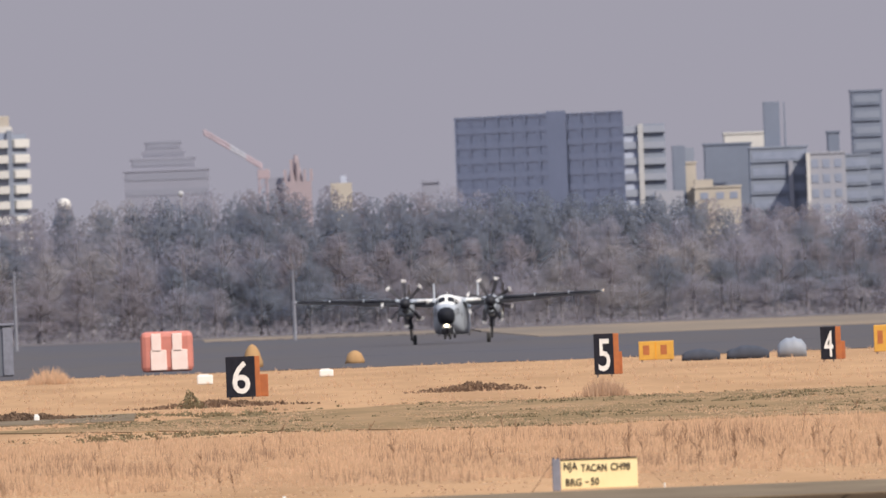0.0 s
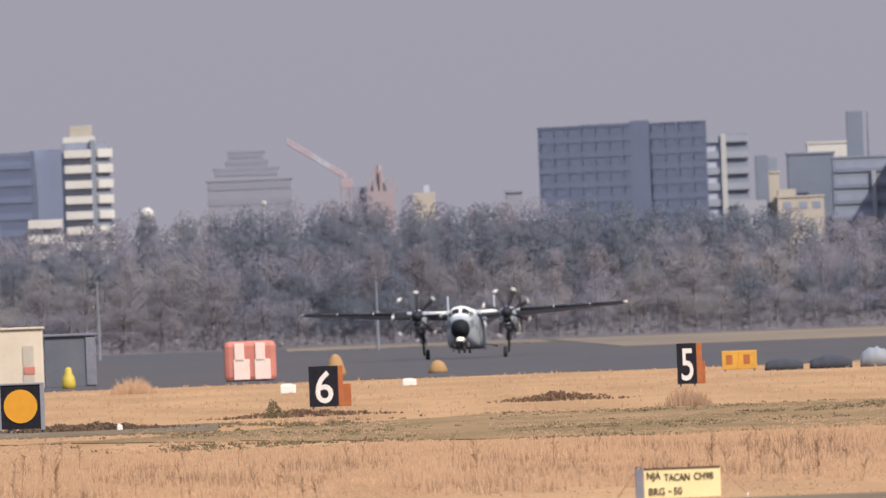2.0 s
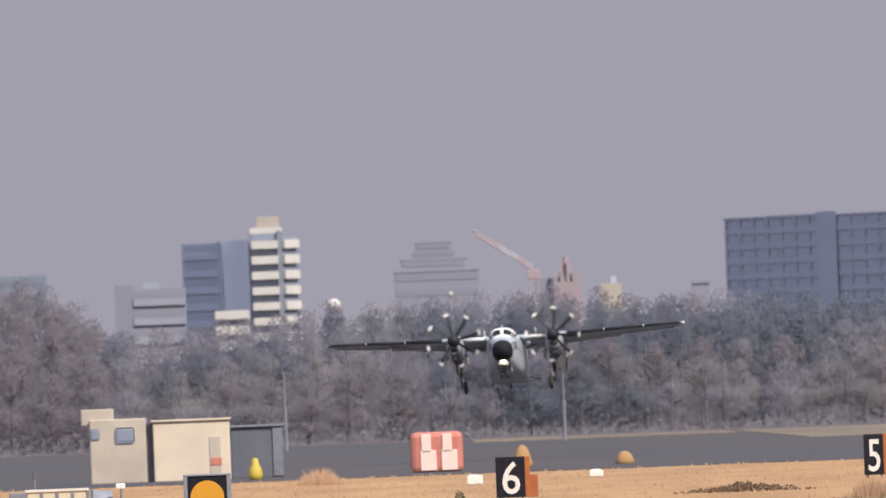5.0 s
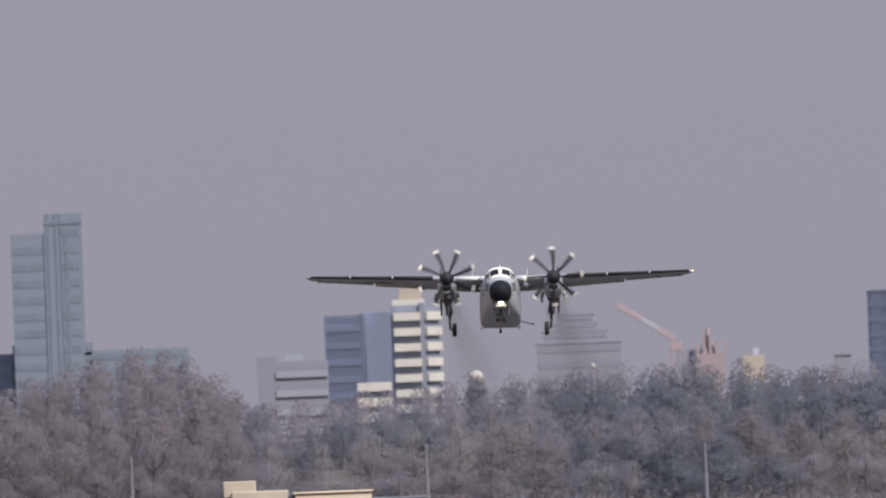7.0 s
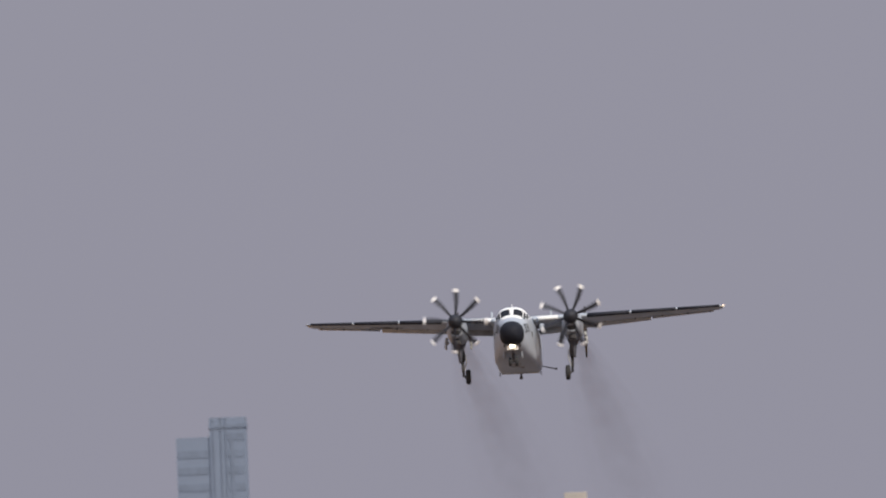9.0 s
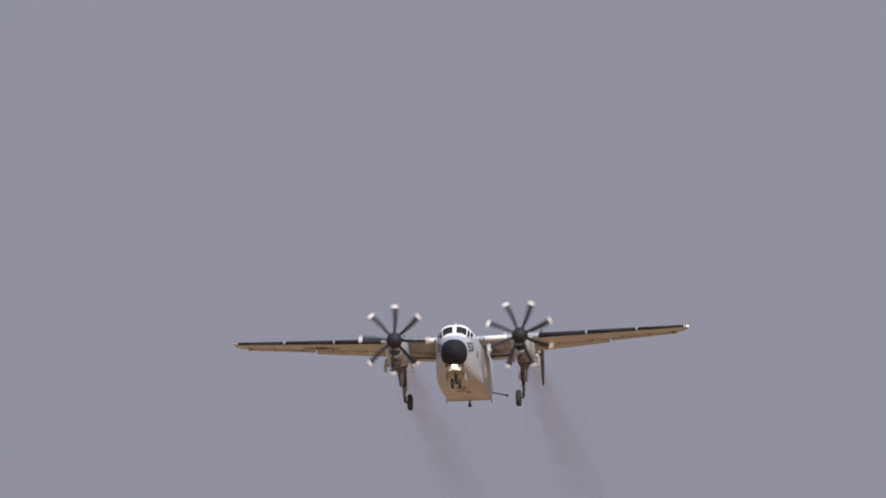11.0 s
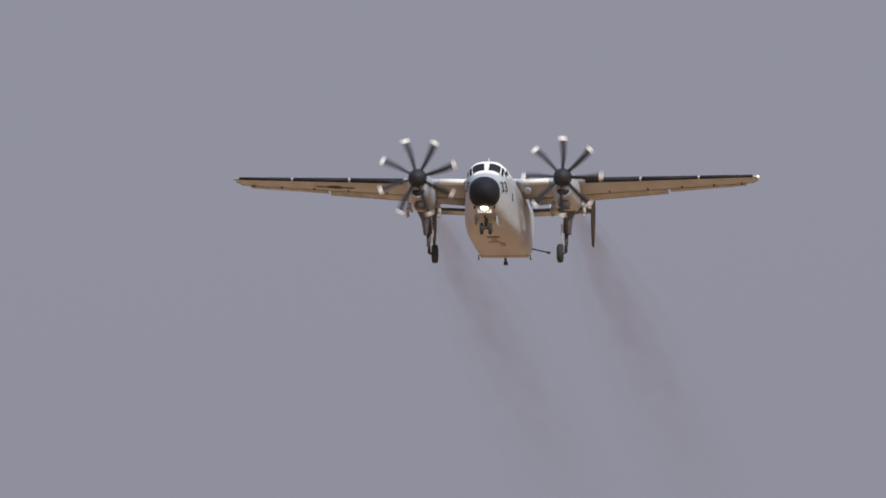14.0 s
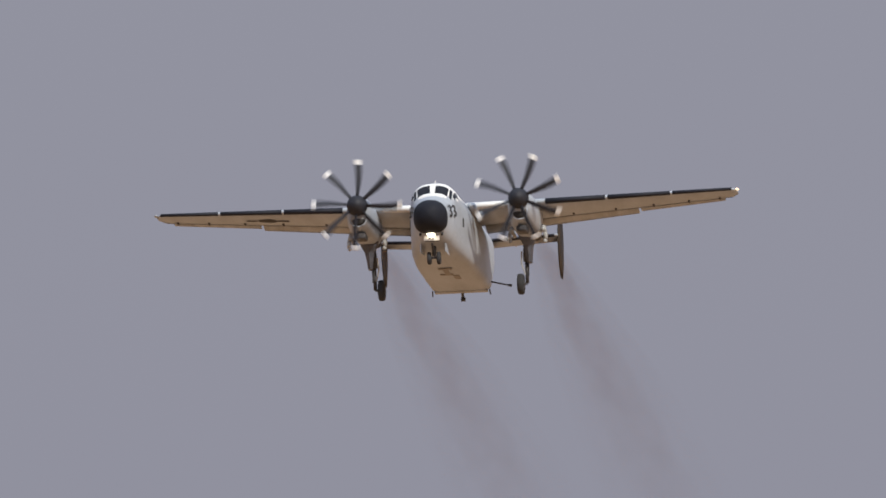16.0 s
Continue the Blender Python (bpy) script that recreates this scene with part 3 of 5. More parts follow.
        # main gear
        gx, wx = sx * 3.2, sx * 2.93
        gear = part("main_gear_leg", rod(rod(rodded((sx * 3.3, NOSE + 7.2, 2.3), (gx, NOSE + 7.5, 1.1), 0.19, 0.14), (gx, NOSE + 7.5, 1.15), (gx, NOSE + 7.6, 0.2), 0.075), (gx, NOSE + 7.6, 0.2), (wx, NOSE + 7.6, 0.18), 0.06), "gear", air, "grimy oleo main gear leg", True)
        part("drag_brace", rodded((sx * 3.34, NOSE + 6.9, 2.0), (gx, NOSE + 7.45, 1.25), 0.07), "gear", gear)
        part("leg_housing", loft([[Vector((sx * 3.34 + w * x, NOSE + y + 0.3 * q, z)) for x, q in ((-1, -0.6), (0, -1), (1, -0.6), (1, 0.6), (0, 1), (-1, 0.6))] for w, y, z in ((0.42, 6.9, 2.2), (0.32, 6.95, 1.95), (0.19, 7.15, 1.7), (0.13, 7.3, 1.35), (0.10, 7.45, 1.05))]), "machine", gear, "dark grimy leg housing")
        part("brake_line", rod(rodded((gx - sx * 0.16, NOSE + 7.2, 1.5), (gx - sx * 0.2, NOSE + 7.35, 1.0), 0.035, seg=6), (gx - sx * 0.2, NOSE + 7.35, 1.0), (gx - sx * 0.06, NOSE + 7.5, 0.55), 0.03, seg=6), "air_belly", gear)
        part("torque_link", rod(rodded((gx, NOSE + 7.5, 1.05), (gx, NOSE + 7.85, 0.62), 0.04), (gx, NOSE + 7.85, 0.62), (gx, NOSE + 7.6, 0.25), 0.04), "gear", gear)
        for k in range(3):
            part("hydraulic_line", rodded((gx + sx * (0.12 + 0.05 * k), NOSE + 7.4, 2.1), (gx + sx * 0.08, NOSE + 7.5, 0.5 + 0.3 * k), 0.022, seg=6), "gear", gear)
        wheel = part("wheel", tyre(wx, NOSE + 7.6, 0.18, 0.44, 0.28), "rubber", gear, "black main wheel tyre", True)
        part("rim", rodded((wx - 0.15, NOSE + 7.6, 0.18), (wx + 0.15, NOSE + 7.6, 0.18), 0.2, seg=18), "gear", wheel)
        for dx, ln in ((-0.66, 0.68), (0.66, 0.72)):
            bm = bmesh.new()
            zz = [(0, 2.45, 0), (0.08, 2.15, 0.04), (0.1, 1.85, 0.04), (0.03, 2.45 - ln, 0)]
            for (o, z0, _), (p, z1, _) in zip(zz, zz[1:]):
                rod(bm, (cx + dx + math.copysign(o, dx), NOSE + 6.6, z0), (cx + dx + math.copysign(p, dx), NOSE + 6.6, z1), 0.09, 0.08, 8)
            rod(bm, (cx + dx, NOSE + 6.5, 2.3), (cx + dx, NOSE + 7.6, 2.2), 0.08, 0.08, 8)
            part("gear_door", bm, "air_belly", air, "open main gear door", True)
        # tail: half tailplane with boot, outer fin, inner fin
        rr = [foil((sx * x, NOSE + 14.2 + 0.06 * x, 3.20 + 0.05 * x), 1.9 - 0.1 * x, 0.10, 0.02) for x in (0.3, 2.0, 3.72)]
        tail = part("tailplane", loft(rr), "air_grey", air, smooth=True)
        rr = [[v for v in (lambda f: f[:4] + f[-3:])(foil((sx * x, NOSE + 14.18 + 0.06 * x, 3.20 + 0.05 * x), 1.9 - 0.1 * x, 0.11, 0.02))] for x in (0.5, 2.0, 3.6)]
        part("tail_boot", loft(rr), "boot", tail, "black tailplane de-icing boot", True)
        for x, z0, z1, nm in ((3.74, 1.72, 4.7, "outer_fin"), (1.75, 3.28, 4.6, "inner_fin")):
            rr = []
            for k in range(7):
                u = k / 6
                z = z0 + (z1 - z0) * u
                taper = 1 - 0.55 * abs(2 * u - 1) ** 2.2 if nm == "outer_fin" else 1 - 0.35 * u
                c = 2.0 * taper
                f = foil((0, NOSE + 15.6 - c * 0.5, 0), c, 0.09, 0.0, 7)
                rr.append([Vector((sx * x + v.z, v.y, z)) for v in f])
            fin = part(nm, loft(rr), "air_grey" if nm == "inner_fin" else "fin_dark", air, "dark-edged tail fin", True)
    # nose gear with its plate and the bright lamps
    leg = part("nose_gear_leg", rod(rodded((0, NOSE + 1.9, 1.25), (0, NOSE + 1.8, 0.55), 0.085), (-0.26, NOSE + 1.8, 0.47), (0.26, NOSE + 1.8, 0.47), 0.05), "gear", air, "white nose gear leg", True)
    for sx in (-1, 1):
        w = part("nose_wheel", tyre(sx * 0.2, NOSE + 1.8, 0.45, 0.27, 0.16), "rubber", leg, "black nose wheel tyre", True)
        part("rim", rodded((sx * 0.2 - 0.09, NOSE + 1.8, 0.45), (sx * 0.2 + 0.09, NOSE + 1.8, 0.45), 0.12, seg=14), "gear", w)
    part("nose_brace", rodded((0, NOSE + 3.0, 0.9), (0, NOSE + 1.85, 0.7), 0.05), "gear", leg)
    part("launch_bar", rodded((0, NOSE + 1.7, 0.7), (0, NOSE + 1.2, 0.95), 0.05), "gear", leg)
    plate = part("door_placard", boxed(-0.33, 0.33, NOSE + 1.02, NOSE + 1.06, 1.06, 1.27, 0.015), "air_white", air, "white placard on the nose gear door")
    part("placard_number", lettering("33", 0.20, "sign_ink", 0.22), "", plate, "black number 33", at=pose(-0.13, NOSE + 1.012, 1.095, 90, 0, 0))
    part("nose_gear_door", boxed(-0.30, 0.30, NOSE + 1.07, NOSE + 1.14, 1.03, 1.36, 0.03), "gear", air)
    for x, z in ((0.0, 1.35),):
        lamp = part("landing_lamp", ellipsoid((x, NOSE + 0.93, z), (0.17, 0.08, 0.15), 18, 12), "lamp", air, "glaring landing lamp", True)
    for sx in (-1, 1):
        part("nose_gear_side_door", boxed(sx * 0.52 - 0.02, sx * 0.52 + 0.02, NOSE + 1.5, NOSE + 2.7, 0.66, 1.02, 0.015), "air_grey", air)
    # hook, probe, aerials
    part("tail_hook", rod(rodded((0, NOSE + 11.2, 0.75), (0, NOSE + 11.7, 0.38), 0.06), (-0.09, NOSE + 11.7, 0.34), (0.09, NOSE + 11.7, 0.34), 0.09), "gear", air, "dark tail bumper", True)
    part("side_probe", rod(rodded((1.15, NOSE + 11.0, 0.95), (2.05, NOSE + 10.9, 0.72), 0.035, 0.03), (2.0, NOSE + 10.9, 0.73), (2.16, NOSE + 10.9, 0.70), 0.055), "gear", air, "thin probe on the rear flank")
    part("roof_aerial", rodded((0, NOSE + 2.9, 3.6), (0, NOSE + 2.95, 3.92), 0.025, 0.015, 8), "air_white", air)
    for sx in (-1, 1):
        part("radome_probe", rodded((sx * 0.45, NOSE + 1.15, 1.45), (sx * 0.46, NOSE + 0.95, 1.28), 0.06, 0.04, 8), "soot", air)
    part("wing_root_pod", ellipsoid((1.62, NOSE + 5.0, 2.72), (0.17, 0.3, 0.17), 14, 10), "air_grey", air, "pale pod under the wing root", True)
    # propellers: eight curved blades with white tips
    for sx in (-1, 1):
        prop = part("propeller", spinner(), "blade", air, "eight-bladed black propeller with white tips", True)
        for k in range(8):
            part("blade", BLADE, "", prop, at=pose(0, 0, 0, 0, 45 * k, 0))
        PROPS.append((sx, prop))
    return air


def tyre(x, y, z, r, w):
    bm = bmesh.new()
    prof = [(r * 0.45, -w * 0.42), (r * 0.75, -w * 0.5), (r * 0.93, -w * 0.42), (r, -w * 0.2), (r, w * 0.2), (r * 0.93, w * 0.42), (r * 0.75, w * 0.5), (r * 0.45, w * 0.42)]
    rings = []
    for i in range(28):
        a = 2 * math.pi * i / 28
        rings.append([bm.verts.new((x + q, y + p * math.cos(a), z + p * math.sin(a))) for p, q in prof])
    for i in range(28):
        a, b = rings[i], rings[(i + 1) % 28]
        for j in range(len(prof)):
            k = (j + 1) % len(prof)
            bm.faces.new((a[j], a[k], b[k], b[j]))
    return bm


def spinner():
    bm = bmesh.new()
    prof = [(0.02, -0.42), (0.16, -0.38), (0.31, -0.24), (0.41, -0.02), (0.44, 0.2), (0.40, 0.38), (0.1, 0.4)]
    rings = [[bm.verts.new((r * math.cos(2 * math.pi * i / 28), y, r * math.sin(2 * math.pi * i / 28))) for i in range(28)] for r, y in prof]
    for a, b in zip(rings, rings[1:]):
        for i in range(28):
            bm.faces.new((a[i], a[(i + 1) % 28], b[(i + 1) % 28], b[i]))
    bm.faces.new(rings[0])
    return bm


def blade_mesh():
    """One blade along +z: narrow root, twisted, its square tip swept and painted white."""
    rings, zs = [], [0.3, 0.55, 0.85, 1.2, 1.5, 1.78, 1.83, 2.02, 2.06]
    for z in zs:
        u = (z - 0.3) / 1.76
        c = 0.15 + 0.15 * math.sin(min(1, u * 1.25) * math.pi / 2)
        if z > 2.03:
            c *= 0.85
        tw = radians(52 - 30 * u)
        lean = 0.13 * u ** 3 - 0.05 * u
        t = 0.045 - 0.028 * u
        ring = []
        for k in range(10):
            a = 2 * math.pi * k / 10
            q, w = c / 2 * math.cos(a), t * math.sin(a)
            ring.append((q * math.cos(tw) - w * math.sin(tw) - lean, q * math.sin(tw) + w * math.cos(tw), z * 0.93))
        rings.append(ring)
    bm = loft(rings)
    for f in bm.faces:
        f.material_index = 1 if f.calc_center_median().z > 1.69 else 0
    return mesh_of(bm, "blade", "sign_white", smooth=True)


PROPS = []
BLADE = blade_mesh()
AIR = aircraft()


# ---- exhaust smoke: two thin trails of nested shells that follow the aircraft ----
def smoke_trail(cx):
    """Two nested flattened tubes, thickest over their middle and thinning to nothing at both edges and at the far end."""
    ob = thing("smoke_trail", "thin brown exhaust smoke trailing behind an engine", "smoke", group="exhaust smoke")
    n = 24
    for size, dens in ((0.6, 0.19), (1.15, 0.13)):
        rings, ds = [], []
        for i in range(40):
            u = i / 39
            y = 130 * u ** 1.3
            r = (0.30 + 3.3 * u ** 0.8) * size
            ox, oz = 0.5 * u * noise.noise((u * 5, cx, size)), 0.4 * u * noise.noise((u * 5, cx, 5))
            for j in range(n):
                q = 2 * math.pi * j / n
                ds.append(dens * math.sin(q) ** 2 * (1 - u) ** 1.3 * min(1, 0.4 + u * 6))
            rings.append([Vector((ox + r * math.cos(2 * math.pi * j / n), y, oz + 0.45 * r * math.sin(2 * math.pi * j / n))) for j in range(n)])
        me = mesh_of(loft(rings, caps=False), "smoke", smooth=True)
        at = me.attributes.new("smoke_amount", "FLOAT", "POINT")
        at.data.foreach_set("value", ds)
        part("smoke_shell", me, "", ob)
    return ob


SMOKE = [(sx, smoke_trail(sx * 3.38)) for sx in (-1, 1)]


def attitude(x, y, z, heading, pitch, bank):
    return pose(x, y, z, 0, 0, heading) @ pose(0, 0, 0, -pitch, 0, 0) @ pose(0, 0, 0, 0, bank, 0)


# turn of the left propeller, degrees, at half-second steps; the blades repeat every 45 degrees
TURN = [(0, 0), (0.5, 12), (1, 20), (1.5, 33), (2, 2), (2.5, 15), (3, 27), (3.5, 37), (4, 8), (4.5, 20), (5, 33), (5.5, 0), (6, 10), (6.5, 18), (7, 25), (7.5, 33), (8, 40),
        (8.5, 4), (9, 5), (9.5, 23), (10, 30), (10.5, 40), (11, 5), (11.5, 15), (12, 26), (12.5, 32), (13, 2), (13.5, 10), (14, 28), (14.5, 23), (15, 16), (15.5, 30), (16, 5)]


def motions():
    rows = [(r[0], attitude(*r[1:])) for r in FLIGHT]
    walk(AIR, rows)
    for sx, ob in SMOKE:
        out = []
        for t, m in rows:
            p = m @ Vector((sx * 3.38, NOSE + 10.2, 2.6))
            sink = 0.10 * smooth_step(2.0, 8.0, t) * (0.0 if t < 2 else 1.0)
            d = Vector((0.045, 1, -sink))
            out.append((t, pose(*p, -math.degrees(math.atan(sink)), 0, -math.degrees(math.atan(0.03)))))
        walk(ob, out)
    for sx, prop in PROPS:
        # about 400 turns a minute, in steps of one thirtieth of a second, through the known angles
        rows, total = [], float(TURN[0][1])
        for (t0, a0), (t1, a1) in zip(TURN, TURN[1:]):
            sweep = 1125 + (a1 - a0) % 45
            for i in range(15):
                rows.append((t0 + i / 30, total + sweep * i / 15))
            total += sweep
        rows.append((TURN[-1][0], total))
        walk(prop, [(t, pose(sx * 3.38, NOSE + 3.4, 3.12, 0, a + (19 if sx > 0 else 0), 0)) for t, a in rows])


# ---- trees: a dozen shapes, each a trunk with limbs and a crown of small leaf clumps, copied along the wood's edge ----
def crown_mesh(kind, seed):
    rng = random.Random(seed)
    verts, faces, norms = [], [], []
    lobes = []
    for k in range(15):
        a, r = rng.uniform(0, 6.283), rng.uniform(0.1, 1.0)
        z = rng.uniform(0.10, 0.88)
        w = 3.4 * r * (1.0 if z < 0.6 else 1.25 - z * 0.6)
        lobes.append((w * math.cos(a), w * math.sin(a), z, rng.uniform(1.2, 2.2)))
    lobes.append((rng.uniform(-0.8, 0.8), 0, 0.93, 1.2))
    for i in range(4400):
        lx, ly, lz, lr = rng.choice(lobes)
        d = Vector((rng.gauss(0, 1), rng.gauss(0, 1), rng.gauss(0, 1))).normalized() * lr * (rng.uniform(0.86, 1.04) if i % 2 else rng.uniform(0.5, 1.22))
        c = Vector((lx, ly, lz * 12.0)) + Vector((d.x, d.y, d.z * 1.1))
        s = rng.uniform(0.13, 0.27) if i % 2 else rng.uniform(0.08, 0.18)
        face = d.normalized() + Vector((rng.gauss(0, 0.4), rng.gauss(0, 0.4), 0.25 + rng.gauss(0, 0.4)))
        u = face.cross(Vector((rng.gauss(0, 1), rng.gauss(0, 1), rng.gauss(0, 1)))).normalized()
        v = u.cross(face).normalized()
        b = len(verts)
        w = 0.5 if kind == "bare" else 0.75
        verts += [c - u * s, c + v * s * w, c + u * s * 1.2, c - v * s * w + u.cross(v) * s * 0.3]
        out = (Vector((c.x, c.y, (c.z - 5.0) * 0.6)).normalized() + 0.5 * d.normalized() + Vector((0, 0, 0.4))).normalized()
        norms += [tuple(out)] * 4
        faces += [(b, b + 1, b + 2), (b, b + 2, b + 3)]
    me = bpy.data.meshes.new("crown")
    me.from_pydata([tuple(p) for p in verts], [], faces)
    me.materials.append(M[kind])
    # twigs take the light of the whole rounded crown, not each its own
    me.polygons.foreach_set("use_smooth", [True] * len(faces))
    me.normals_split_custom_set_from_vertices(norms)
    at = me.attributes.new("crown_out", "FLOAT_VECTOR", "POINT")
    at.data.foreach_set("vector", np.array(norms).ravel())
    return me


def trunk_mesh(seed):
    rng = random.Random(seed + 99)
    bm = rodded((0, 0, -0.2), (0.1, 0, 6.0), 0.28, 0.18, 8)
    rod(bm, (0.1, 0, 5.9), (0.0, 0.1, 10.8), 0.18, 0.05, 6)
    for k in range(6):
        z, a = rng.uniform(3.6, 8.0), rng.uniform(0, 6.283)
        rod(bm, (0.06, 0, z), (2.3 * math.cos(a), 2.3 * math.sin(a), z + rng.uniform(1.2, 2.6)), 0.1, 0.03, 5)
    return mesh_of(bm, "bark")


def build_trees():
    labels = {"brown": "dark brown bare winter tree in the wood", "bare": "bare brown-grey winter tree at the wood's edge", "evergreen": "dark evergreen tree in the wood", "olive": "dull olive half-bare tree in the wood"}
    protos = []
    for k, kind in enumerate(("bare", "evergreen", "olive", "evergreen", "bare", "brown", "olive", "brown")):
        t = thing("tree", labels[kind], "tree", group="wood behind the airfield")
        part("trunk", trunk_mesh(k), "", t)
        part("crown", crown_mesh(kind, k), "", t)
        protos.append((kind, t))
    # height of the wood's skyline along its length, in metres
    line = [(-220, 15), (-110, 14), (-66, 18), (-57, 20.8), (-50, 21.6), (-45, 19.5), (-40, 15.8), (-36, 14.4), (-30, 15.0), (-20, 16.0), (-8, 17.4), (2, 18.2), (12, 18.0), (20, 17.2), (34, 16.8), (50, 15.8), (66, 14.4), (84, 13.4), (105, 13), (220, 14)]

    def skyline(x):
        for (a, h), (b, g) in zip(line, line[1:]):
            if x <= b:
                return h + (g - h) * (x - a) / (b - a)
        return 14

    rng = random.Random(5)
    used = set()
    rest = []
    for row, (y, low, step) in enumerate(((2680, 0.34, 5.0), (2694, 0.50, 5.0), (2710, 0.66, 4.8), (2728, 0.80, 4.4), (2750, 0.92, 3.8), (2774, 0.99, 3.6))):
        x = -116.0 + row * 1.3
        while x < 118:
            h = skyline(x) * low * (rng.uniform(0.9, 1.03) if row < 4 else rng.uniform(0.95, 1.02))
            dark = noise.noise((x * 0.03, row * 0.7, 3)) + (0.34 if -2 < x < 62 and row > 2 else (-0.16 if row < 3 else 0.0)) + (-0.6 if x < -38 else 0)
            want = "evergreen" if dark > 0.05 else ("brown" if x < -39 or noise.noise((x * 0.05, row * 1.7, 8)) > 0.2 else ("olive" if dark < -0.28 else "bare"))
            src = rng.choice([t for k, t in protos if k == want])
            wide = rng.uniform(0.85, 1.15) * (0.78 + 0.25 * h / 14)
            m = pose(x, y + rng.uniform(-6, 6), 0, 0, 0, rng.uniform(0, 360))
            size = (wide, wide, h / 12.6)
            if row > 3:
                rest.append((want, src, m @ Matrix.Diagonal((*size, 1))))
            elif src not in used:
                used.add(src)
                src.matrix_basis = m @ Matrix.Diagonal((*size, 1))
            else:
                copy_thing(src, m).scale = size
            x += step * rng.uniform(0.75, 1.25)
    # the trees behind, too deep in the wood to tell apart
    verts, faces, norms, marks, base = [], [], [], [], 0
    for want, src, m in rest:
        me = [o for o in src.children if o.name.startswith("crown")][0].data
        co = np.empty(len(me.vertices) * 3)
        me.vertices.foreach_get("co", co)
        co = co.reshape(-1, 3) @ np.array(m.to_3x3()).T + np.array(m.translation)
        idx = np.empty(len(me.loops), dtype=int)
        me.loops.foreach_get("vertex_index", idx)
        verts.append(co)
        out = np.empty(len(me.vertices) * 3)
        me.attributes["crown_out"].data.foreach_get("vector", out)
        norms.append(out.reshape(-1, 3) @ np.array(m.to_3x3().normalized()).T)
        faces.append(idx.reshape(-1, 3) + base)
        marks += [("bare", "evergreen", "olive", "brown").index(want)] * (len(idx) // 3)
        base += len(co)
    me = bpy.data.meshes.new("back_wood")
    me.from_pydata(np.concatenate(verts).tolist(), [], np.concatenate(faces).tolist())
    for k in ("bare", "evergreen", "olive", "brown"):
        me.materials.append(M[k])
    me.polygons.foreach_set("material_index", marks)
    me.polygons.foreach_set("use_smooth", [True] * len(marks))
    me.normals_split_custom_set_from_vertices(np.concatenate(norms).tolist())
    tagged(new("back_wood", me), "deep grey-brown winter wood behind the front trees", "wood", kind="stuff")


build_trees()


# ---- distant buildings ----
def block(parent, name, x0, x1, y0, y1, z0, z1, material):
    bm = boxed(x0, x1, y0, y1, z0, z1)
    return part(name, bm, material, parent)


FAR = 4300


def slant(parent, k):
    """Turns a block's long face by running it back along the street line; its ends stay square to the view."""
    m = Matrix.Identity(4)
    m[1][0] = -k
    for o in parent.children_recursive:
        o.data.transform(m)


def apartment_block():
    # shaded left part, stair part, white balconied front, oblique right wing
    h = thing("apartment_block", "white balconied apartment tower with a blue-grey shaded side", "building", (0, FAR, 0))
    xa, za = (-47.0, 35.23)
    xb = -39.6
    xc, zc = (-34.19, 35.39)
    xd, zd = (-28.6, 36.19)
    # this wing's blue is partly shade, mixed into its wall colour
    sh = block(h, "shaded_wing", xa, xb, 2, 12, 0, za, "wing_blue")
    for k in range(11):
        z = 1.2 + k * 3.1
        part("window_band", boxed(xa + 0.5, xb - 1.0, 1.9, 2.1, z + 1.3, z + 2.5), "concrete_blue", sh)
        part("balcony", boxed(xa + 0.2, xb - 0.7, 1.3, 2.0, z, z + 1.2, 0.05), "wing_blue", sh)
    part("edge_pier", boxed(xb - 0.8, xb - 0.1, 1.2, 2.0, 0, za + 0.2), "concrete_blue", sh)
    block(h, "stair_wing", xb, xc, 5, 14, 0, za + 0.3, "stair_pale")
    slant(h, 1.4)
    # darker wall between the balconies: recess shade put into the colour
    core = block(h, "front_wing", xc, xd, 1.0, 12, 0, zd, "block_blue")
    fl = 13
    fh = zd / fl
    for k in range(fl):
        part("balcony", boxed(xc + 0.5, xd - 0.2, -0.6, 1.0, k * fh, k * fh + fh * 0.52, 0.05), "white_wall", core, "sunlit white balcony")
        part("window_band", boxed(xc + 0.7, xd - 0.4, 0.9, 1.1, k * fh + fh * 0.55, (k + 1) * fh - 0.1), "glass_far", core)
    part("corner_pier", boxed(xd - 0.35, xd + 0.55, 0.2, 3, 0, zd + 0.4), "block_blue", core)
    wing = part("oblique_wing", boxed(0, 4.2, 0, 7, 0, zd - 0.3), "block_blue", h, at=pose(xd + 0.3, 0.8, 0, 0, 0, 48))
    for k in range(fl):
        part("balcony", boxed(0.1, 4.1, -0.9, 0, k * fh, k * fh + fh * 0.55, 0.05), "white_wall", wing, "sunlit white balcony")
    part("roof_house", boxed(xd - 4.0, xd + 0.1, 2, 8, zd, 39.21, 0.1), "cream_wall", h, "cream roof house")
    part("roof_ledge", boxed(xd - 5.2, xd + 0.6, 1, 9, zd, zd + 1.1), "white_wall", h)
    low = block(h, "low_front", xb - 1.0, xc - 0.2, -6, -1, 0, 22.41, "block_blue")
    zt = 22.41
    for k in range(6):
        part("balcony", boxed(xb - 1.0, xc - 0.2, -7, -6, zt - 1.6 - k * 2.8, zt - k * 2.8, 0.05), "white_wall", low, "sunlit white balcony")


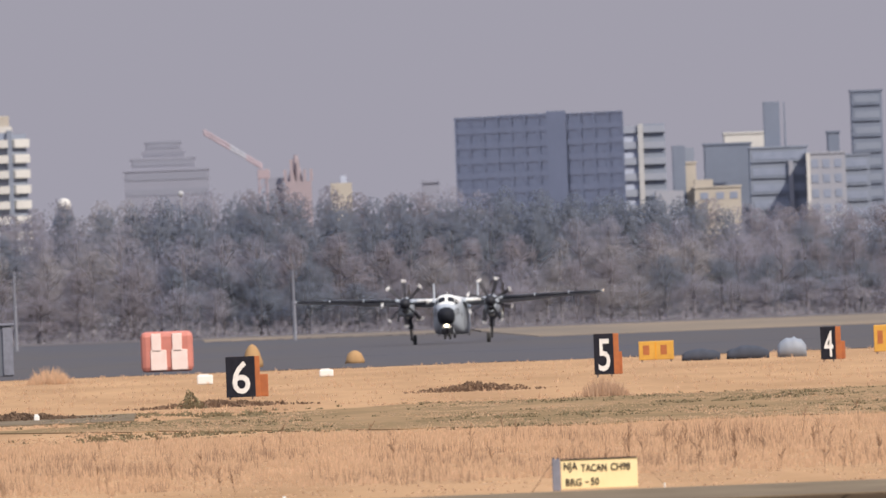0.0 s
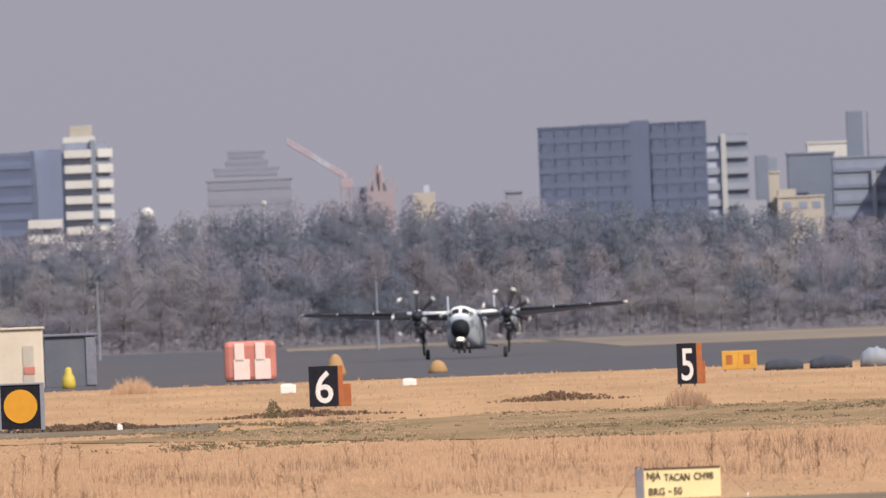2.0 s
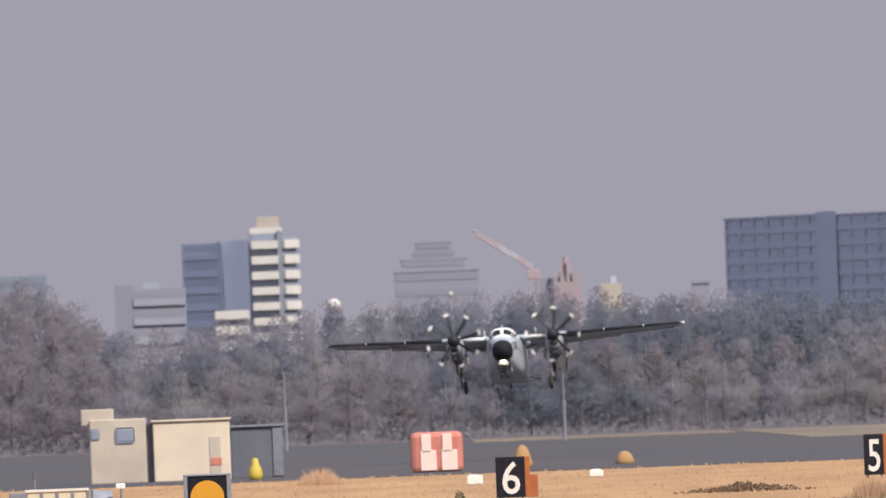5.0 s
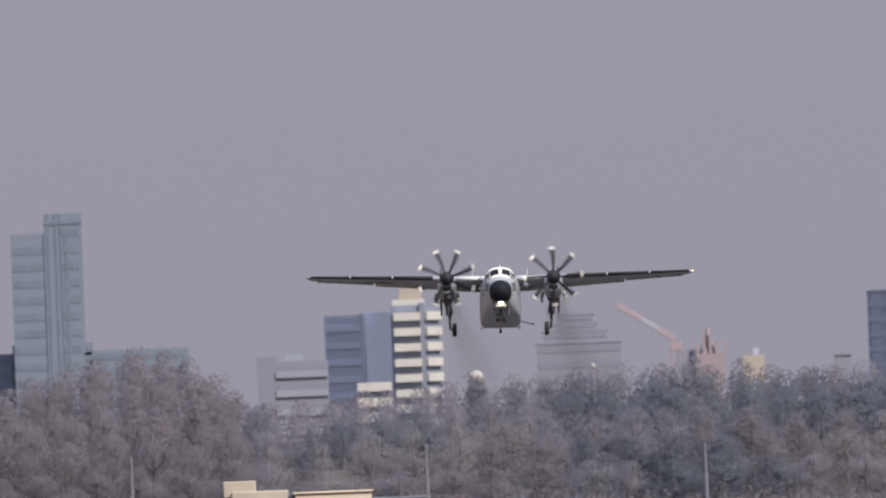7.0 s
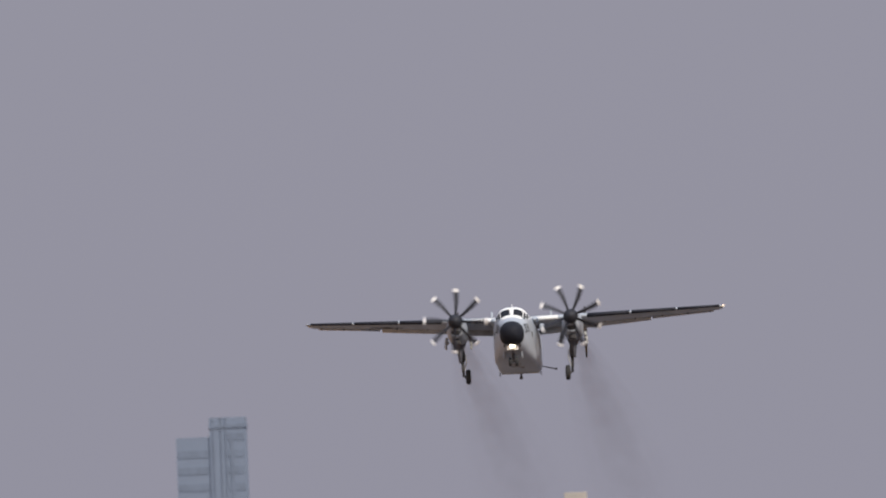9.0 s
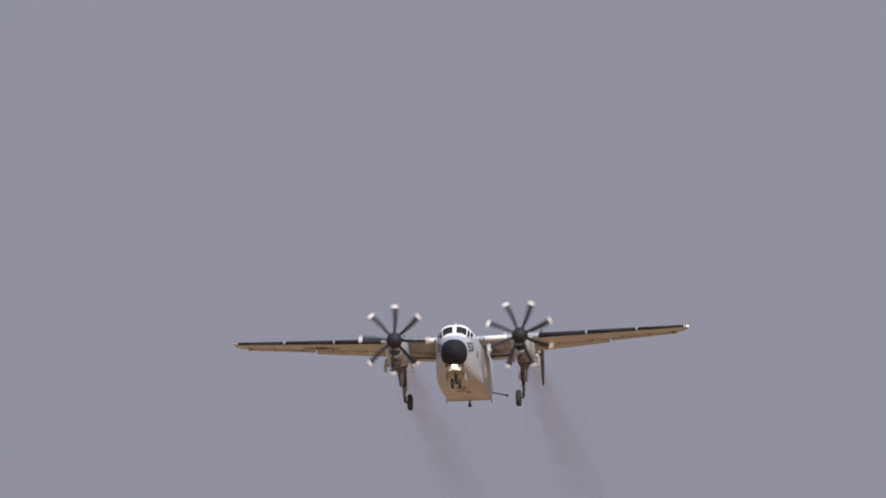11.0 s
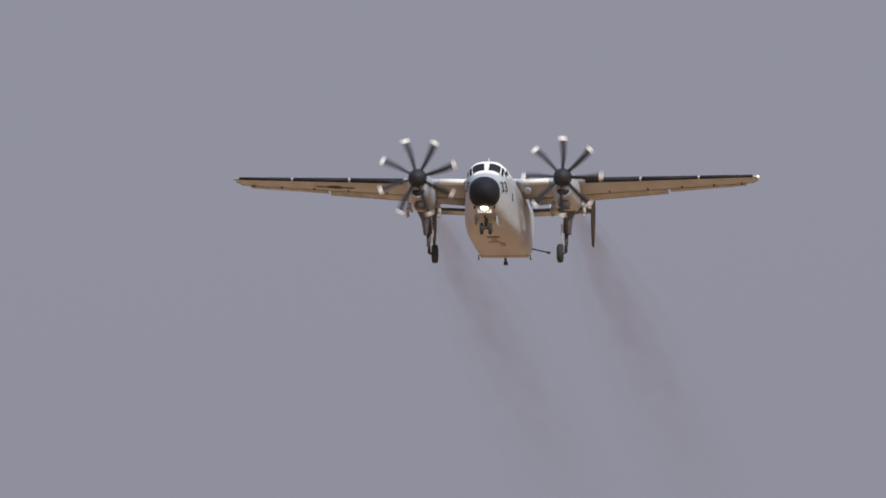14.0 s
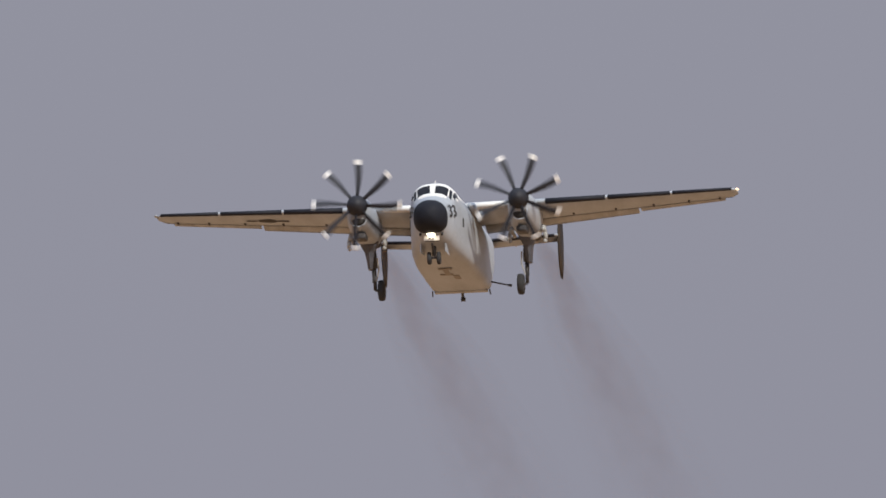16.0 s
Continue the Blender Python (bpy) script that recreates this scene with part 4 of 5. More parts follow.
def pale_block():
    x0, z0 = (-57.76, 27.38)
    x1 = -45.18
    h = thing("pale_apartment_block", "low pale grey apartment block behind trees", "building", (0, 4230, 0))
    core = block(h, "front", x0 + 3.2, x1, 0, 12, 0, z0 - 0.8, "faded")
    for k in range(4, 8):
        part("balcony", boxed(x0 + 3.3, x1, -0.5, 0, k * z0 / 8 - 0.4, k * z0 / 8 + 0.9), "stair_grey", core)
        part("window_band", boxed(x0 + 3.6, x1 - 0.3, -0.1, 0.05, k * z0 / 8 + 0.95, k * z0 / 8 + 1.9), "hazed_dark", core)
    # shade of this end is painted: a darker wall colour, facing like the front
    end = block(h, "shaded_end", x0, x0 + 3.2, -0.2, 10, 0, z0, "hazed_dark")
    part("roof_house", boxed(x0 + 5, x0 + 8, 3, 8, z0 - 0.8, z0 + 0.4), "stair_grey", h)


def stepped_tower():
    h = thing("stepped_tower", "hazy stepped office building with banded storeys", "building", (0, 4800, 0))
    tiers = [(-8.98, 8.27, 0, 31.19), (-7.54, 5.59, 31.19, 33.59),
             (-5.15, 3.53, 33.59, 34.96), (-4.51, 2.79, 34.96, 36.9)]
    for k, (x0, x1, z0, z1) in enumerate(tiers):
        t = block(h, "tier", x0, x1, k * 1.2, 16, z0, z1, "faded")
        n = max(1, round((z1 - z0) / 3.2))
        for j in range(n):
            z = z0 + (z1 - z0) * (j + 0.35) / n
            part("window_band", boxed(x0 + 0.4, x1 - 0.4, k * 1.2 - 0.1, k * 1.2 + 0.1, z, z + 1.3), "hazed_dark", t)
        part("cornice", boxed(x0 - 0.15, x1 + 0.15, k * 1.2 - 0.15, 16, z1 - 0.3, z1 + 0.05), "hazed_dark" if k == 3 else "faded", t)


def crane():
    h = thing("tower_crane", "red and white luffing tower crane", "crane", (0, 4700, 0))
    p, q, r = (7.28, 37.5), (18.75, 30.11), (19.15, 22.93)
    mid = [(p[0] + (q[0] - p[0]) * u, p[1] + (q[1] - p[1]) * u) for u in (0, 0.45, 0.72, 1)]
    for (a, b), nm in zip(zip(mid, mid[1:]), ("crane_red", "crane_white", "crane_red")):
        bm = bmesh.new()
        for dy, dz in ((-0.5, 0), (0.5, 0), (0, 0.7)):
            rod(bm, (a[0], dy, a[1] + dz), (b[0], dy, b[1] + dz), 0.24, seg=5)
        n = 7
        for i in range(n):
            u, v = i / n, (i + 1) / n
            rod(bm, (a[0] + (b[0] - a[0]) * u, -0.5, a[1] + (b[1] - a[1]) * u), (a[0] + (b[0] - a[0]) * v, 0, a[1] + (b[1] - a[1]) * v + 0.8), 0.1, seg=4)
        part("jib_section", bm, nm, h)
    bm = bmesh.new()
    for dx in (-0.8, 0.8):
        for dy in (-0.8, 0.8):
            rod(bm, (q[0] + dx, dy, 0), (q[0] + dx, dy, q[1]), 0.16, seg=5)
    for k in range(14):
        z = k * q[1] / 14
        rod(bm, (q[0] - 0.8, -0.8, z), (q[0] + 0.8, -0.8, z + q[1] / 14), 0.1, seg=4)
    part("mast", bm, "crane_red", h)
    part("cab", boxed(q[0] - 1, q[0] + 1.4, -1, 1, q[1] - 2.0, q[1] - 0.2, 0.1), "crane_red", h)
    s = thing("steel_frame_building", "reddish steel frame of a building under construction", "building", (0, 4720, 0))
    x0, x1, zt = 23.26, 28.43, 30.4
    part("lower_frame", boxed(x0, x1, 0, 8, 0, zt - 3), "rust_steel", s)
    for k in range(5):
        x = x0 + (x1 - x0) * k / 4
        part("column", boxed(x - 0.3, x + 0.3, 0, 0.6, zt - 3, zt + (1.4 if k in (1, 2) else -0.6)), "rust_steel", s)
    part("peak", rodded(((x0 + x1) / 2 - 0.5, 2, zt - 3), ((x0 + x1) / 2 - 0.3, 2, 32.66), 1.8, 0.4, 5), "rust_steel", s)
    block(s, "pale_core", x0 - 4.0, x0 - 0.3, 2, 9, 0, zt - 2.0, "faded")


def small_blocks():
    x0, z = (30.7, 25.72)
    x1 = 34.76
    h = thing("cream_house", "small cream house above the trees", "building", (0, 4500, 0))
    part("wall", boxed(x0, x1, 0, 8, 0, z), "cream_wall", h)
    part("roof_tank", boxed(x0 + 2, x1 - 1, 2, 5, z, z + 1.4), "concrete_blue", h)
    x0, z = (49.22, 25.52)
    h = thing("pale_house", "hazy pale house beyond the trees", "building", (0, 4600, 0))
    part("wall", boxed(x0, x0 + 3.2, 0, 8, 0, z), "faded", h)
    part("roof", boxed(x0 - 0.2, x0 + 3.4, -0.3, 8.2, z, z + 0.5), "faded", h)
    c = (-14.18, 17.89)
    t = thing("white_tank", "white spherical tank on a stalk above the treetops", "tank", (c[0], 3200, 0))
    part("ball", ellipsoid((0, 0, c[1]), (0.95, 0.95, 0.95), 20, 14), "white_wall", t, smooth=True)
    part("stalk", rodded((0, 0, 0), (0, 0, c[1] - 0.8), 0.25, 0.22, 10), "white_wall", t)
    c = (1.6, 18.78)
    t = thing("white_lamp_dome", "small white dome on a mast among treetops", "dome", (c[0], 3200, 0))
    part("ball", ellipsoid((0, 0, c[1]), (0.4, 0.4, 0.42), 14, 10), "shaft_white", t, smooth=True)
    part("stalk", rodded((0, 0, 0), (0, 0, c[1] - 0.3), 0.1, 0.08, 8), "shaft_white", t)


def slab_block():
    """The long grey-blue slab, turned so that its long face lies in the shade."""
    x0, z0 = (52.38, 35.35)
    x1, z1 = (81.75, 35.4)
    L = x1 - x0
    h = thing("slab_apartment_block", "long grey-blue apartment slab with a stair tower", "building", (x0, 4300, 0), 0)
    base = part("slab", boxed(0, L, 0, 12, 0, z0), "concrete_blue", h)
    fl = 13
    fh = z0 / fl
    bays = 12
    for k in range(3, fl):
        part("balcony", boxed(0.2, L * 0.56, -0.3, 0, k * fh, k * fh + 1.15), "concrete_blue", base)
        part("balcony", boxed(L * 0.66, L - 0.2, -0.3, 0, k * fh, k * fh + 1.15), "concrete_blue", base)
        for b in range(bays):
            if b in (7,):
                continue
            xa = L * (b + 0.15) / bays
            part("window", boxed(xa, xa + L * 0.7 / bays, -0.08, 0.06, k * fh + 1.2, k * fh + 2.45), "slab_dark", base)
    for b in range(bays + 1):
        x = L * b / bays
        part("pier", boxed(x - 0.2, x + 0.2, -0.34, 0, 0, z0), "slab_dark", base)
    part("stair_tower", boxed(L * 0.55, L * 0.665, -0.9, 6, 0, z0 + 0.75), "concrete_blue", base)
    part("parapet", boxed(-0.2, L * 0.25, -0.4, 12, z0, z0 + 0.35), "concrete_blue", base)
    part("parapet", boxed(L * 0.25, L * 0.55, -0.4, 12, z0, z0 + 0.45), "concrete_blue", base)
    part("parapet", boxed(L * 0.665, L + 0.2, -0.4, 12, z0, z0 + 0.25), "concrete_blue", base)
    slant(h, 1.4)
    # lower right wing with a white stair strip
    w = thing("side_apartment_wing", "lower grey apartment wing with a white stair shaft", "building", (0, 4320, 0))
    xa, xb, xc = 82.05, 85.9, 90.68
    za, zb = 33.01, 33.47
    left = block(w, "left_part", xa, xb, 0, 10, 0, za, "concrete_blue")
    right = block(w, "right_part", xb + 0.6, xc, 1, 10, 0, zb, "block_blue")
    part("stair_shaft", boxed(xb - 0.2, xb + 0.75, -1.2, 2, 0, zb), "shaft_white", w, "white sunlit stair shaft")
    for k in range(4, 12):
        part("balcony", boxed(xa, xb - 0.2, -0.6, 0, k * 2.9, k * 2.9 + 1.3), "stair_grey", left)
        part("balcony", boxed(xb + 0.8, xc, 0.2, 1, k * 2.9, k * 2.9 + 1.25), "stair_grey", right)


def right_cluster():
    def b(name, label, x0, x1, ytop, d, material, windows=0, band="glass_far", depth=10):
        # x0, x1, top: world numbers
        h = thing(name, label, "building", (0, d, 0))
        w = block(h, "wall", x0, x1, 0, depth, 0, ytop, material)
        part("roof_edge", boxed(x0 - 0.2, x1 + 0.2, -0.2, depth + 0.2, ytop, ytop + 0.35), material, h)
        for k in range(windows):
            z = ytop - 2.0 - k * 2.9
            part("window_band", boxed(x0 + 0.5, x1 - 0.5, -0.1, 0.1, z, z + 1.3), band, w)
            part("sill", boxed(x0 + 0.3, x1 - 0.3, -0.35, 0, z - 0.5, z - 0.2), material, w)
        return h
    t = b("cream_stair_block", "cream house with a dark rooftop and chimney", 92.1, 94.53, 25.59, 4250, "cream_wall")
    part("dark_top", boxed(90.44, 92.66, -0.5, 6, 0, 28.86), "block_dark", t)
    part("roof_box", boxed(92.65, 94.27, 0, 5, 26.09, 28.42), "block_blue", t)
    c = b("cream_apartment_house", "cream apartment house stepping down beside the trees", 93.91, 102.18, 21.05, 4240, "cream_wall")
    part("upper_step", boxed(93.99, 97.22, 0.5, 8, 21.05, 22.6), "cream_wall", c)
    for k, x in enumerate((94.92, 97.74, 100.17)):
        part("window", boxed(x, x + 1.4, -0.1, 0.1, 19.03, 20.24), "glass_far", c)
    part("front_step", boxed(86.85, 91.89, -3, 5, 0, 20.81), "pale_wall", c)
    b("blue_roofed_block", "dark hall with blue roof", 97.81, 106.24, 29.14, 4320, "block_dark")
    b("white_roof_hall", "white sunlit roof house on a far block", 102.4, 109.66, 31.24, 4360, "white_wall")
    o = b("office_block", "grey-blue office block with window bands", 105.46, 115.9, 28.06, 4300, "block_blue", 6)
    part("lift_tower", boxed(108.33, 111.2, 2, 7, 0, 36.5), "block_dark", o)
    part("aerial", rodded((112.12, 4, 28.22), (112.12, 4, 36.41), 0.2, 0.12, 6), "block_dark", o)
    part("pale_pier", boxed(112.42, 113.24, -1, 0, 0, 25.63), "pale_wall", o)
    g = b("white_grid_block", "white apartment block with dark window openings", 115.53, 122.47, 26.67, 4290, "pale_wall")
    for k in range(5):
        for j in range(3):
            x = 116.24 + j * 2.1
            z = 26.67 - 2.5 - k * 2.7
            part("window", boxed(x, x + 1.3, -0.1, 0.1, z, z + 1.5), "glass_far", g)
    part("white_pier", boxed(115.42, 116.04, -0.6, 0, 0, 26.78), "white_wall", g)
    b("grey_chimney_block", "slim grey tower on a lower block", 120.61, 122.67, 30.63, 4330, "block_dark")
    b("grey_mid_block", "grey block with window bands", 122.32, 127.45, 26.25, 4310, "block_blue", 5)
    b("dark_tower_block", "tall dark grey tower block", 126.58, 132.21, 38.31, 4380, "block_dark", 9, "block_blue")


def twin_tower():
    h = thing("twin_office_tower", "hazy blue-grey twin glass office tower", "building", (0, 4850, 0))
    xa, za = (-115.62, 57.86)
    xb, zb = (-108.77, 61.75)
    xc = -101.38
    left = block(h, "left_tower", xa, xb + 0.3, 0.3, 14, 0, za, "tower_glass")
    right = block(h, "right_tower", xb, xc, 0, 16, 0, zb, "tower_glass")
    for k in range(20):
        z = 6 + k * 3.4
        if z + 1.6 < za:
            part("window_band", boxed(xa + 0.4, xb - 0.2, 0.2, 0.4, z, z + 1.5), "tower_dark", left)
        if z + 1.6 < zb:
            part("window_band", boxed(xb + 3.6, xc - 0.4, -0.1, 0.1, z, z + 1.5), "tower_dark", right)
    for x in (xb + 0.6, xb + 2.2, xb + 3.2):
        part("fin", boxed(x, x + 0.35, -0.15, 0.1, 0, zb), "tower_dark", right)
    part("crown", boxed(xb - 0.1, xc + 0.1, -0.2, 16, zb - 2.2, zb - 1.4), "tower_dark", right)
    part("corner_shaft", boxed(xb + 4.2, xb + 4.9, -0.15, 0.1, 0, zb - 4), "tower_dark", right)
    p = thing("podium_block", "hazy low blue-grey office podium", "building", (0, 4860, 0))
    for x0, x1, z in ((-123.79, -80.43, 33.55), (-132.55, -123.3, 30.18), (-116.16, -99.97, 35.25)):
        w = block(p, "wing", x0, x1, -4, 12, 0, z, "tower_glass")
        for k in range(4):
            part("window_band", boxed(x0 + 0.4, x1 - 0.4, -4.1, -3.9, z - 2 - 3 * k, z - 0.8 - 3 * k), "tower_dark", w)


apartment_block()
pale_block()
stepped_tower()
crane()
small_blocks()
slab_block()
right_cluster()
twin_tower()


# ---- airfield huts, vehicles and masts beyond the grass ----
def far_huts():
    d = 1415
    x0, zt = (-17.35, 3.59)
    x1 = -12.8
    h = thing("white_hut", "white windowless airfield hut", "hut", (0, d, 0))
    part("wall", boxed(x0, x1, 0, 4, 0, zt, 0.08), "hut_white", h)
    part("roof", boxed(x0 - 0.1, x1 + 0.1, -0.15, 4.1, zt, zt + 0.12, 0.03), "hut_white", h)
    part("door", boxed(x1 - 1.2, x1 - 0.55, -0.05, 0.02, 0, zt * 0.72), "hut_cream", h)
    part("red_panel", boxed(x1 - 1.15, x1 - 0.5, -0.09, -0.04, 0.9, 1.35, 0.02), "check_red", h)
    x0, x1, zt = -21.13, -17.77, 3.87
    h = thing("cream_hut", "cream control hut with a dark window and a raised lookout", "hut", (0, d, 0))
    part("wall", boxed(x0, x1, 0, 4, 0, zt, 0.08), "hut_cream", h)
    part("lookout", boxed(-21.6, -19.69, 0.3, 3, zt - 0.35, 4.49, 0.06), "hut_cream", h)
    part("window", boxed(-19.6, -18.45, -0.06, 0.05, 2.41, 3.35, 0.15), "glass_far", h)
    part("window", boxed(-21.08, -20.54, -0.06, 0.05, 2.64, 3.31, 0.1), "glass_far", h)
    part("side_shed", boxed(x1, x1 + 0.5, 0.5, 3, 0, zt - 0.3, 0.05), "hut_grey", h)
    x0, x1, zt = -12.81, -9.76, 3.08
    h = thing("grey_shed", "low grey equipment shed", "shed", (0, 1425, 0))
    part("wall", boxed(x0, x1, 0, 4, 0, zt, 0.06), "hut_grey", h)
    part("roof", boxed(x0 - 0.1, x1 + 0.15, -0.2, 4.1, zt, zt + 0.14, 0.03), "post_grey", h)
    part("pale_end", boxed(x1 - 0.55, x1 + 0.05, -0.1, 0.02, 0.1, zt - 0.1, 0.02), "post_grey", h)
    c = (-11.05, 0.41)
    h = thing("yellow_marker", "yellow rounded airfield marker", "marker", (c[0], 1380, 0))
    part("body", loft([[Vector((r * math.cos(k * 0.3927), r * math.sin(k * 0.3927), z)) for k in range(16)] for z, r in ((0, 0.36), (0.3, 0.42), (0.7, 0.36), (0.95, 0.22), (1.2, 0.2), (1.3, 0.1))]), "yellow_hut", h, smooth=True)
    # chequered red and white shelter
    x0, zt = (-2.01, 2.4)
    x1 = 1.08
    h = thing("chequered_shelter", "red and white chequered airfield shelter", "shelter", (0, 1400, 0))
    body = part("body", boxed(x0, x1, 0, 2.5, 0, zt, 0.3), "check_red", h)
    w = (x1 - x0) / 5
    for k, (z0, z1) in enumerate(((0.12, zt * 0.55), (zt * 0.50, zt - 0.12))):
        for j in (1, 3):
            xx = x0 + w * j + (0.12 if k == 0 else 0)
            part("white_check", boxed(xx - w * (0.28 if k == 0 else -0.02), xx + w * (1.25 if k == 0 else 0.95), -0.08, 0.0, z0, z1, 0.035), "check_white", body)


def mound(x, y, w, h):
    rng = random.Random(int(x * 10))
    s = thing("earth_mound", "small orange-tan rounded lump beside the runway", "mound", (x, y, 0), 0, "earth mounds")
    part("lump_body", loft([[Vector((w * r * math.cos(k * 0.3927) * rng.uniform(0.92, 1.08), w * r * math.sin(k * 0.3927), z * h)) for k in range(16)] for z, r in ((0, 1), (0.25, 0.97), (0.5, 0.86), (0.75, 0.66), (0.92, 0.38), (1, 0.12))]), "mound", s, smooth=True)


# the first stands in for a likely orange board, its rounded shape made up
mound(4.62, 1420, 0.6, 1.4)
mound(10.78, 1425, 0.6, 0.8)


def mast(t, label="thin grey lattice mast"):
    x, d, z = t
    h = thing("mast", label, "mast", (x, d, 0), group="airfield masts")
    part("pole", rodded((0, 0, 0), (0, 0, z * 0.55), 0.17, 0.14, 8), "mast_grey", h)
    part("upper_pole", rodded((0, 0, z * 0.55), (0, 0, z), 0.11, 0.07, 8), "mast_grey", h)
    part("collar", rodded((0, 0, z * 0.55 - 0.15), (0, 0, z * 0.55 + 0.1), 0.22, 0.22, 8), "mast_grey", h)


far_huts()
for p in ((-15.31, 2300, 7.77), (11.71, 2300, 6.75), (-43.93, 2300, 7.57)):
    mast(p)


def covered_equipment(x, y, label, material, tall, long, seed):
    """A low lumpy load under a tarpaulin."""
    rng = random.Random(seed)
    t = thing("covered_equipment", label, "equipment", (x, y, 0), 0, "covered equipment")
    rings = []
    for i in range(13):
        u = i / 12
        h = tall * (0.55 + 0.45 * math.sin(math.pi * min(1, max(0, u))) ** 0.6) * rng.uniform(0.94, 1.05)
        w = 0.6 + 0.2 * math.sin(math.pi * u)
        rings.append([Vector((long * (u - 0.5), w * math.copysign(abs(math.cos(a)) ** 0.6, math.cos(a)), h * math.sin(a) ** 0.6 if math.sin(a) > 0 else 0)) for a in [math.pi * k / 9 for k in range(10)]])
    part("cover", loft(rings), material, t, smooth=True)
    for k in (-0.32, 0.05, 0.34):
        part("strap", boxed(long * k - 0.03, long * k + 0.03, -0.83, 0.83, 0, 0.08), "machine", t)


covered_equipment(27.47, 1240, "low dark covered load beside the runway", "tarp", 0.62, 2.0, 1)
covered_equipment(29.92, 1240, "dark tarpaulin-covered load on the verge", "tarp", 0.7, 2.2, 2)
covered_equipment(32.25, 1241, "pale grey covered load on the verge", "car_pale", 1.05, 1.5, 3)


# ---- airfield signs ----
UPRIGHT = (90, 0, 0)


def number_sign(digit, x, y, w, h, side, foot, box_w):
    """A black numbered face with orange flanks and an orange case behind its right edge."""
    s = thing("number_sign", "black airfield sign with a white %s and orange sides" % digit, "sign", (x, y, 0), 0, "numbered airfield signs")
    cab = part("cabinet", boxed(0, w + side, 0.03, 0.5, foot, foot + h, 0.02), "sign_orange", s, "orange painted cabinet")
    face = part("face", boxed(-0.02, w, 0.0, 0.04, foot, foot + h, 0.01), "sign_black", s, "black sign face")
    part("numeral", lettering(digit, h * 1.12, "sign_white", w * 0.62, 0.016), "", face, "white numeral %s" % digit, at=pose(w * 0.2, -0.012, foot + h * 0.08, *UPRIGHT))
    part("rear_case", boxed(w + side * 0.6, w + side + box_w, 0.2, 0.7, foot, foot + h * 0.55, 0.03), "sign_orange", s)
    for px in (0.12, w - 0.12):
        part("leg", boxed(px - 0.04, px + 0.04, 0.1, 0.2, 0, foot + 0.02), "post_grey", s)


number_sign("6", 2.06, 967, 1.17, 1.66, 0.2, 0.1, 0.32)
number_sign("5", 18.72, 1060, 0.86, 1.82, 0.24, 0.12, 0.14)
number_sign("4", 31.31, 1150, 0.71, 1.59, 0.26, 0.1, 0.2)


def yellow_board(x0, x1, y, zt):
    s = thing("yellow_board", "yellow guidance sign with faded dark markings", "sign", (x0, y, 0), 0, "yellow guidance signs")
    w = x1 - x0
    b = part("panel", boxed(0, w, 0, 0.35, 0.12, zt, 0.03), "yellow", s)
    for k in range(2):
        part("marking_bar", boxed(w * (0.12 + 0.5 * k), w * (0.30 + 0.5 * k), -0.015, 0.0, zt * 0.35, zt * 0.8), "sign_orange", b)
    part("frame_bar", boxed(w * 0.46, w * 0.5, -0.015, 0.0, 0.15, zt - 0.05), "amber", b)
    for px in (0.15, w - 0.15):
        part("leg", boxed(px - 0.04, px + 0.04, 0.1, 0.2, 0, 0.15), "post_grey", s)


yellow_board(24.27, 26.1, 1242, 1.1)
yellow_board(36.39, 37.94, 1235, 1.51)


def disc_sign():
    x0, x1 = -9.37, -7.67
    zt = 1.82
    w = x1 - x0
    s = thing("disc_sign", "amber disc on a black panel in a grey frame", "sign", (x0, 847, 0))
    zb = zt - 1.62
    p = part("panel", boxed(0.14, w - 0.16, 0.0, 0.08, zb, zt - 0.05, 0.01), "sign_black", s, "black square panel")
    part("disc", rodded((w / 2 - 0.01, -0.03, (zt + zb) / 2 - 0.0), (w / 2 - 0.01, 0.0, (zt + zb) / 2 - 0.0), 0.60, seg=48), "amber", p, "round amber disc")
    part("frame_side", boxed(0.0, 0.14, -0.04, 0.3, zb - 0.06, zt, 0.02), "grey_metal", s)
    part("frame_side", boxed(w - 0.16, w, -0.04, 0.3, zb - 0.06, zt, 0.02), "grey_metal", s)
    part("frame_top", boxed(0.0, w, -0.05, 0.32, zt - 0.05, zt + 0.03, 0.02), "grey_metal", s)
    for px in (0.07, w * 0.28, w - 0.1):
        part("leg", boxed(px - 0.05, px + 0.05, 0.05, 0.15, 0, zb + 0.05), "post_grey", s)
    part("side_post", rodded((-0.14, 0, 0), (-0.12, 0, 1.0), 0.035), "machine", s)


disc_sign()


